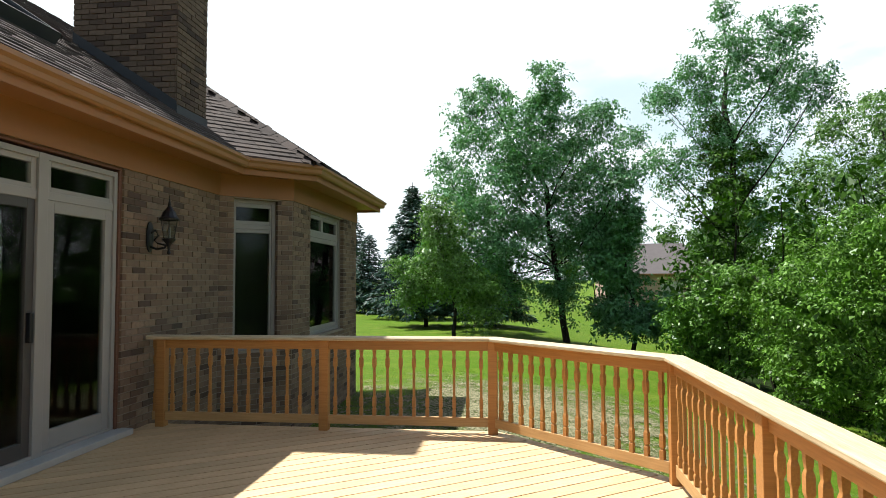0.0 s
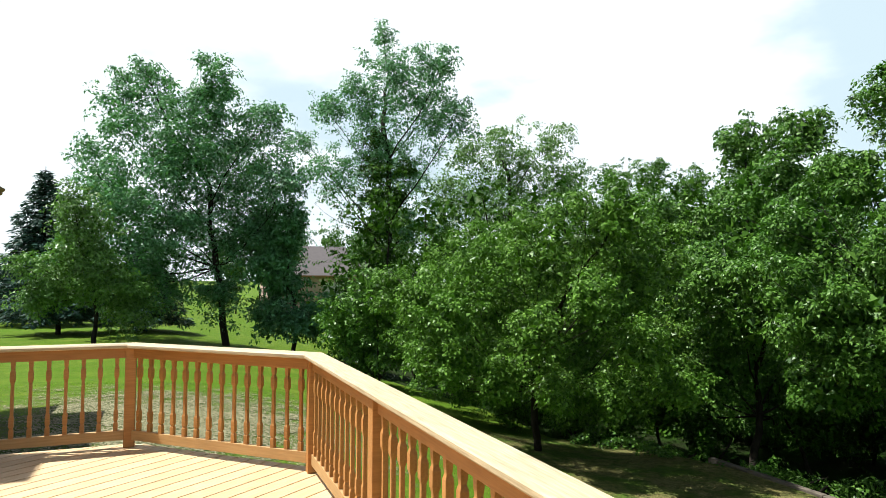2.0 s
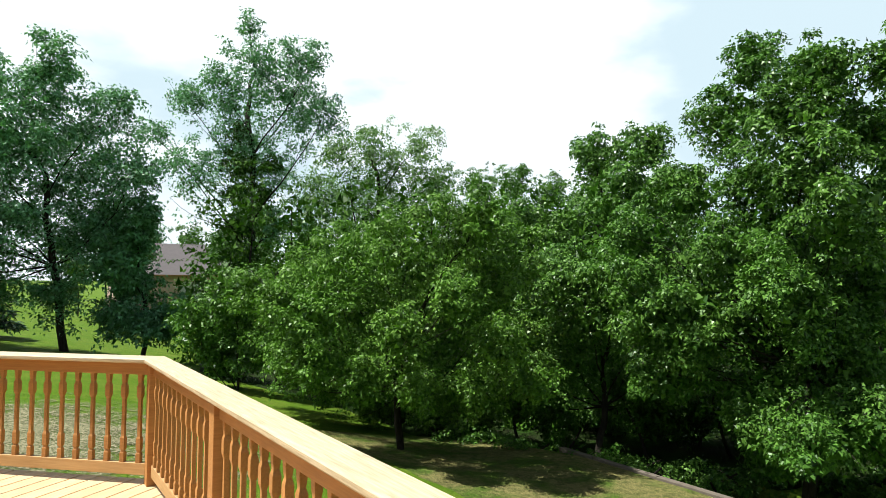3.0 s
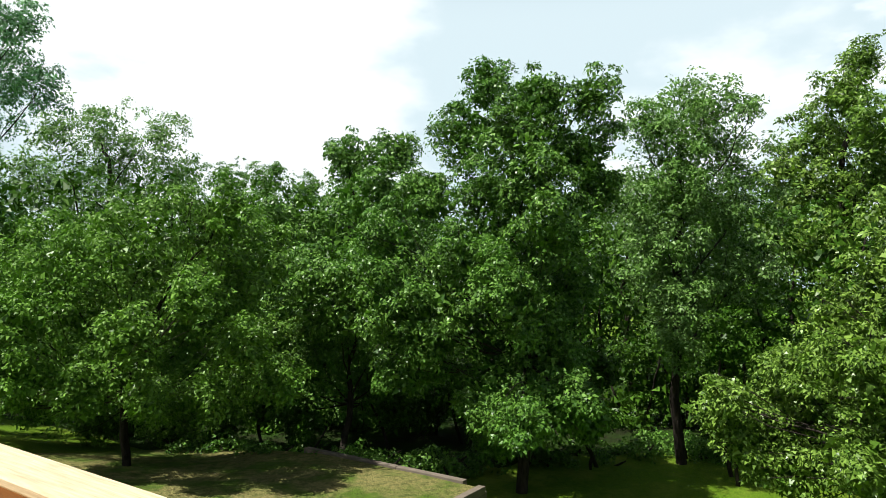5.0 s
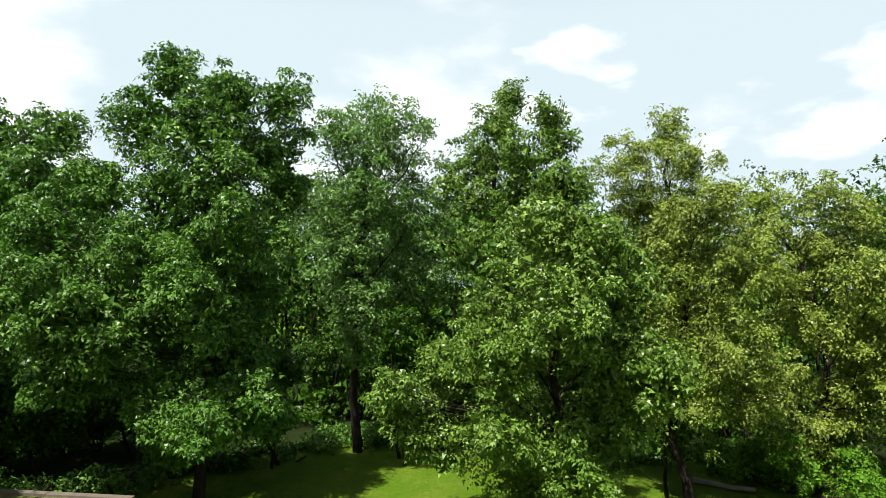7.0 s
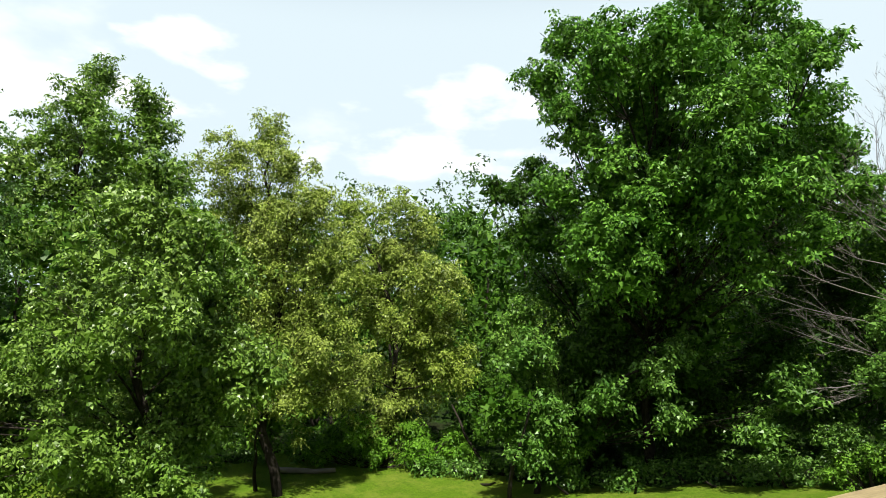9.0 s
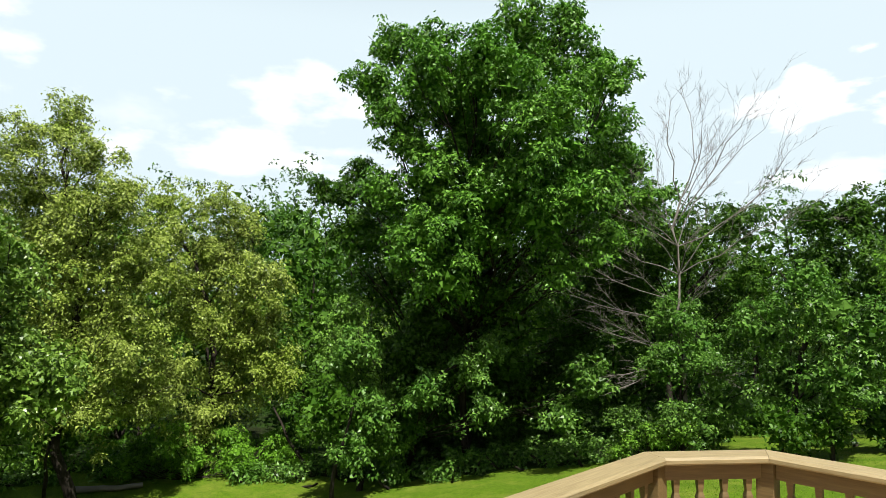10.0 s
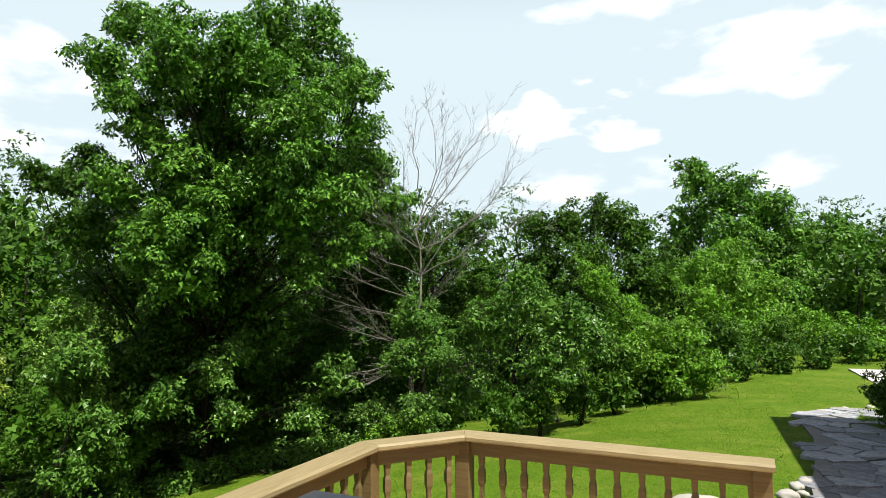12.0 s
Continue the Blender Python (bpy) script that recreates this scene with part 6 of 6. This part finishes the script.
# ---- wall lantern ----
def wall_lantern():
    root = anchor("wall_lantern", (WX, 5.85, 1.92), "black iron wall lantern with glass panes on the brick wall", "wall lamp")
    T = Matrix.Translation
    bm = lathe(bmesh.new(), [(0.045, 0.0), (0.055, 0.006), (0.055, 0.016), (0.03, 0.024)], 16, Matrix.Diagonal((1, 1, 1, 1)))
    bmesh.ops.transform(bm, matrix=T((0.007, 0, 0)) @ Matrix.Rotation(radians(90), 4, "Y") @ Matrix.Diagonal((2.6, 1.0, 1, 1)), verts=bm.verts)
    part("back_plate", bm, iron, root)
    v = Vector
    arms = [[(v((0.02, 0, -0.09)), 0.012), (v((0.09, 0, -0.115)), 0.011), (v((0.16, 0, -0.10)), 0.011), (v((0.20, 0, -0.05)), 0.012)],
            [(v((0.02, 0, 0.03)), 0.010), (v((0.07, 0, 0.06)), 0.010), (v((0.10, 0, 0.01)), 0.010), (v((0.06, 0, -0.03)), 0.009), (v((0.09, 0, -0.06)), 0.009), (v((0.17, 0, -0.08)), 0.009)]]
    limb_mesh("arm", arms, iron, root, "scrolled iron arm", 8)
    c = T((0.20, 0, 0))
    part("finial", lathe(bmesh.new(), [(0.008, -0.165), (0.018, -0.15), (0.010, -0.13), (0.014, -0.09), (0.03, -0.06), (0.055, -0.035), (0.062, -0.02), (0.05, -0.015)], 12, c), iron, root)
    part("glass_body", lathe(bmesh.new(), [(0.048, -0.014), (0.075, 0.15)], 6, c), glass, root, "clear glass panes")
    bm = bmesh.new()
    for k in range(6):
        a = 2 * math.pi * k / 6
        d = v((math.cos(a), math.sin(a), 0))
        lathe(bm, [(0.004, 0), (0.004, 1)], 5, c @ T(d * 0.05 + v((0, 0, -0.015))) @ Matrix(((1, 0, d.x * 0.027, 0), (0, 1, d.y * 0.027, 0), (0, 0, 0.168, 0), (0, 0, 0, 1))))
    part("cage", bm, iron, root)
    part("cap", lathe(bmesh.new(), [(0.085, 0.15), (0.088, 0.165), (0.07, 0.185), (0.055, 0.225), (0.035, 0.25), (0.022, 0.27), (0.012, 0.285), (0.016, 0.30), (0.006, 0.33), (0.002, 0.375)], 12, c), iron, root)
    root.scale = (1.15, 1.15, 1.12)
    part("bulb", lathe(bmesh.new(), [(0.012, -0.012), (0.016, 0.03), (0.012, 0.08), (0.003, 0.10)], 10, c), frame_paint, root, "unlit candle bulb")


wall_lantern()


# ---- neighbour's house far off ----
def far_house():
    root = anchor("house", (15.1, 68.5, ground(15, 68)), "distant brick house with a grey roof and white garage door", "house")
    inv = Matrix.Translation((-15.1, -68.5, -ground(15, 68)))
    z0 = ground(15, 68) - 0.1
    obs = [part("wall", boxed((9.0, 68.4, z0), (21.0, 77.0, 2.0)), far_wall, root)]
    bm = bmesh.new()
    v = [bm.verts.new(c) for c in ((8.5, 67.8, 2.0), (21.5, 67.8, 2.0), (21.5, 77.5, 2.0), (8.5, 77.5, 2.0), (12.0, 72.6, 5.4), (18.0, 72.6, 5.4))]
    for f in ((0, 1, 5, 4), (1, 2, 5), (2, 3, 4, 5), (3, 0, 4), (3, 2, 1, 0)):
        bm.faces.new([v[i] for i in f])
    obs.append(part("roof", bm, far_roof, root, "grey brown shingle roof"))
    obs.append(part("eave_board", boxed((8.5, 67.75, 1.85), (21.5, 67.8, 2.02)), trim_paint, root))
    obs.append(part("garage_door", boxed((14.6, 68.3, z0 + 0.05), (16.9, 68.42, 1.25), 0.02), concrete, root, "white garage door"))
    for o in obs:
        o.matrix_parent_inverse = inv


far_wall = plain("far_wall", (0.40, 0.27, 0.22), 0.9, 0, 0.15, 1.0)
far_roof = plain("far_roof", (0.10, 0.085, 0.085), 0.9, 0, 0.2, 3.0)
far_house()


# ---- timber edged terrace below the deck ----
def terrace():
    EX, Y0, Y1 = 9.62, 4.95, 8.6
    root = anchor("terrace", (EX, Y0, ground(EX, Y0)), "dry grass terrace held by weathered landscape timbers", "terrace", kind="structure")
    inv = Matrix.Translation((-EX, -Y0, -ground(EX, Y0)))
    xs = [5.4 + (EX - 5.4) * i / 14 for i in range(15)]
    ys = [Y0 + (12.5 - Y0) * j / 20 for j in range(21)]
    verts, faces = [], []
    for y in ys:
        for x in xs:
            u = (x - 5.4) / (EX - 5.4)
            w = 1 - max(0.0, (y - Y1) / (12.5 - Y1))
            top = -1.72 - 0.30 * u
            verts.append((x, y, (ground(x, y) + 0.02) * (1 - w * u ** 0.4) + top * w * u ** 0.4 + 0.02 * noise.noise((x, y, 3))))
    nx = len(xs)
    for j in range(20):
        for i in range(nx - 1):
            faces.append((j * nx + i, j * nx + i + 1, (j + 1) * nx + i + 1, (j + 1) * nx + i))
    me = bpy.data.meshes.new("dry_grass")
    me.from_pydata(verts, [], faces)
    me.materials.append(dry_mat)
    ob = new("dry_grass", me)
    ob.parent = root
    ob.matrix_parent_inverse = inv
    rnd = random.Random(9)
    for r in range(4):
        z = -2.50 + r * 0.132
        y = Y0 - 0.07 + (0.4 if r % 2 else 0)
        while y < Y1 + 0.5:
            L = min(1.5, Y1 + 0.6 - y)
            o = part("timber", boxed((EX - 0.02 + rnd.uniform(-0.012, 0.012), y, z), (EX + 0.12, y + L - 0.012, z + 0.128), 0.012), timber, root)
            o.matrix_parent_inverse = inv
            y += 1.5
        x = EX - 0.03
        while x > 6.0:
            o = part("timber", boxed((x - 1.49, Y0 - 0.13, z), (x, Y0 + rnd.uniform(-0.012, 0.012), z + 0.126), 0.012), timber, root)
            o.matrix_parent_inverse = inv
            x -= 1.5


terrace()


# ---- flagstone path, stones, drive ----
def flagstones():
    rnd = random.Random(31)
    root = anchor("flagstone_path", (-2.2, -9.0, -0.7), "irregular grey flagstone path beside the lawn", "path", kind="structure")
    inv = Matrix.Translation((2.2, 9.0, 0.7))
    base = bmesh.new()
    edge = [(-1.30, -5.2), (-1.34, -8.8), (-1.47, -9.9), (-1.58, -11.4), (-1.50, -12.6), (-1.62, -13.2), (-2.1, -13.9), (-3.4, -14.8), (-3.4, -5.2)]
    prism(base, edge[::-1], -0.80, -0.668)
    o = part("bed", base, gravel, root)
    o.matrix_parent_inverse = inv
    cell = 0.40
    pts = {}
    for i in range(-2, 9):
        for j in range(-2, 30):
            pts[i, j] = Vector((-3.6 + (i + 0.5 * (j % 2)) * cell + rnd.uniform(-0.25, 0.25), -15.0 + j * cell * 0.8 + rnd.uniform(-0.21, 0.21)))
    for (i, j), p in pts.items():
        if not inside(edge, p.x, p.y):
            continue
        poly = [p + Vector((math.cos(a) * 3, math.sin(a) * 3)) for a in [k * math.pi / 8 for k in range(16)]]
        for (i2, j2), q in pts.items():
            if (i2, j2) != (i, j) and (q - p).length < 1.6:
                mid, nn = (p + q) / 2, (q - p).normalized()
                out = []
                for a, c in zip(poly, poly[1:] + poly[:1]):
                    da, dc = (a - mid).dot(nn) + 0.014, (c - mid).dot(nn) + 0.014
                    if da <= 0:
                        out.append(a)
                    if (da <= 0) != (dc <= 0):
                        out.append(a.lerp(c, da / (da - dc)))
                poly = out
                if len(poly) < 3:
                    break
        if len(poly) < 3:
            continue
        poly = [w for a, c in zip(poly, poly[1:] + poly[:1]) for w in ([a, a.lerp(c, 0.35), a.lerp(c, 0.7)] if (c - a).length > 0.12 else [a])]
        poly = [v + Vector((rnd.uniform(-0.02, 0.02), rnd.uniform(-0.02, 0.02))) for v in poly]
        if (max(v.x for v in poly) > -1.2):
            continue
        z = -0.655 + rnd.uniform(-0.012, 0.014)
        bm = prism(bmesh.new(), [(v.x - p.x, v.y - p.y) for v in poly], -0.05, 0.0)
        bmesh.ops.rotate(bm, verts=bm.verts, matrix=Matrix.Rotation(rnd.uniform(-0.015, 0.015), 3, "X"))
        o = part("flagstone", bm, stone_grey, root)
        o.matrix_parent_inverse = inv
        o.location = (p.x, p.y, z)
    for x, y, s in ((-1.10, -8.35, 0.09), (-1.20, -8.75, 0.07), (-1.30, -9.0, 0.06), (-1.05, -7.95, 0.11), (-1.24, -8.5, 0.05), (-1.9, -13.75, 0.06), (-2.3, -14.1, 0.07), (-2.7, -14.4, 0.08)):
        boulder((x, y, -0.68), s, stone_pale)


def boulder(place, size, mat):
    rnd = random.Random(int(place[0] * 1000 + place[1] * 77))
    bm = bmesh.new()
    bmesh.ops.create_icosphere(bm, subdivisions=3, radius=1.0)
    for v in bm.verts:
        v.co *= 1 + 0.28 * noise.noise(v.co * 1.3 + Vector(place)) + 0.06 * noise.noise(v.co * 5)
        v.co.x *= size * 1.25
        v.co.y *= size
        v.co.z *= size * 0.62
    bmesh.ops.rotate(bm, verts=bm.verts, matrix=Matrix.Rotation(rnd.random() * 6, 3, "Z"))
    for f in bm.faces:
        f.smooth = True
    ob = part("boulder", bm, mat)
    ob.location = (place[0], place[1], place[2] + size * 0.2)
    return tagged(ob, "pale rough edging stone on the ground", "stone", "edging stones")


gravel = plain("gravel", (0.16, 0.15, 0.14), 0.95, 0, 0.4, 30.0, 0.8)
flagstones()
boulder((-0.28, -7.9, ground(-0.28, -7.9) - 0.06), 0.25, stone_pale)
tagged(part("drive", prism(bmesh.new(), [(-3.15, -20.6), (-3.3, -17.7), (-14.0, -15.5), (-14.0, -21.0)], -0.9, -0.62), concrete), "pale concrete drive at the top of the lawn", "drive", kind="structure")


# ---- grill side shelf on the lower deck, log on the lawn ----
# side shelf of a gas grill; the apron and legs below are invented
def grill_shelf():
    root = anchor("grill_shelf", (0.72, -3.1, LOW), "dark blue grey metal side shelf of a gas grill, on added legs on the lower deck", "table")
    bm = boxed((-0.36, -0.30, 0.83), (0.33, 0.27, 0.862), 0.012)
    part("shelf_top", bm, shelf_paint, root)
    part("apron", boxed((-0.31, -0.25, 0.77), (0.28, 0.22, 0.829), 0.004), shelf_paint, root)
    for x in (-0.29, 0.26):
        for y in (-0.23, 0.20):
            part("leg", boxed((x - 0.018, y - 0.018, 0.0), (x + 0.018, y + 0.018, 0.769), 0.003), shelf_paint, root)


grill_shelf()
rnd = random.Random(3)
tagged(limb_mesh("fallen_log", [curve((14.1, -4.4, ground(14.1, -4.4) + 0.06), (13.5, -5.7, ground(13.5, -5.7) + 0.05), 0.07, 0.05, rnd, 0.02, 6)], dead_bark, None, "", 8), "short grey fallen branch on the lawn", "log")
ball = tagged(part("ball", lathe(bmesh.new(), [(0.001, 0.0), (0.026, 0.004), (0.050, 0.03), (0.058, 0.06), (0.050, 0.09), (0.026, 0.116), (0.001, 0.12)], 20), blue_plastic), "bright blue ball on the floor inside the door", "ball")
ball.location = (-4.71, 5.29, 0.062)
# patch of sun on the floor, put in as a pale sheet
paper = tagged(part("sun_patch_sheet", boxed((-0.10, -0.16, 0.0), (0.10, 0.16, 0.004), 0.001), concrete), "pale sheet standing for a sun patch on the floor inside the door", "paper")
paper.matrix_world = Matrix.Translation((-4.49, 5.47, 0.062)) @ Matrix.Rotation(0.5, 4, "Z")
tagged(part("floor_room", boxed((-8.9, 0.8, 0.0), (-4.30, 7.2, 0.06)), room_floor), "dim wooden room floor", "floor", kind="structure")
broadleaf("dark clipped shrub beside the flagstone path", (-2.75, -12.6), leaf_shaded, 0.05, 1.0, [(-2.75, -12.6, -0.15, 0.42), (-2.9, -12.3, -0.35, 0.35), (-2.85, -13.0, -0.3, 0.35)], True)


# ---- lawn: straw patch and blades ----
def lawn_patch(name, cx, cy, rx, ry, label):
    nx = 24
    verts, faces = [], []
    for j in range(nx + 1):
        for i in range(nx + 1):
            x, y = cx + rx * (2 * i / nx - 1), cy + ry * (2 * j / nx - 1)
            verts.append((x, y, ground(x, y) + 0.10 * noise.noise((x * 0.13, y * 0.13, 0)) + 0.02))
    for j in range(nx):
        for i in range(nx):
            k = j * (nx + 1) + i
            faces.append((k, k + 1, k + nx + 2, k + nx + 1))
    me = bpy.data.meshes.new(name)
    me.from_pydata(verts, [], faces)
    me.materials.append(straw_shade_mat)
    tagged(new(name, me), label, "lawn", kind="structure")


lawn_patch("lawn_straw", -0.2, 10.6, 6.2, 5.6, "worn straw coloured lawn beside the deck, darkened for tree shade")


def blades(name, areas, label):
    rng = np.random.default_rng(8)
    V = []
    for x0, x1, y0, y1, per in areas:
        k = int((x1 - x0) * (y1 - y0) * per)
        x, y = rng.uniform(x0, x1, k), rng.uniform(y0, y1, k)
        u = np.clip((x + 2) / 14, 0, 1)
        z = -0.7 - 1.9 * u * u * (3 - 2 * u) + np.array([0.10 * noise.noise((a * 0.13, c * 0.13, 0)) for a, c in zip(x, y)]) - 0.01
        a = rng.uniform(0, 6.283, k)
        h = rng.uniform(0.012, 0.035, k)
        w = rng.uniform(0.004, 0.008, k)
        lx, ly = rng.normal(size=k) * 0.02, rng.normal(size=k) * 0.02
        V.append(np.stack((np.stack((x - np.cos(a) * w, y - np.sin(a) * w, z), 1), np.stack((x + np.cos(a) * w, y + np.sin(a) * w, z), 1), np.stack((x + lx, y + ly, z + h), 1)), 1))
    V = np.concatenate(V).reshape(-1, 3)
    k = len(V) // 3
    me = bpy.data.meshes.new(name)
    me.vertices.add(3 * k)
    me.loops.add(3 * k)
    me.polygons.add(k)
    me.vertices.foreach_set("co", V.astype(np.float32).ravel())
    me.loops.foreach_set("vertex_index", np.arange(3 * k, dtype=np.int32))
    me.polygons.foreach_set("loop_start", np.arange(0, 3 * k, 3, dtype=np.int32))
    me.polygons.foreach_set("loop_total", np.full(k, 3, dtype=np.int32))
    me.update()
    me.materials.append(blade_mat)
    tagged(new(name, me), label, "grass", kind="stuff")


blade_mat = leafy("blade_mat", (0.062, 0.130, 0.008), (0.130, 0.205, 0.018), 0.6, 0.5, 0.05)
blades("grass", ((-3.5, 4.0, 6.3, 15.0, 450), (-1.2, 4.5, -14.0, -4.9, 600), (10.0, 17.0, -9.0, 4.0, 200), (-3.2, -1.2, -19.0, -14.5, 300), (-1.2, 4.5, -20.0, -14.0, 250)), "short mown green grass blades on the lawn")
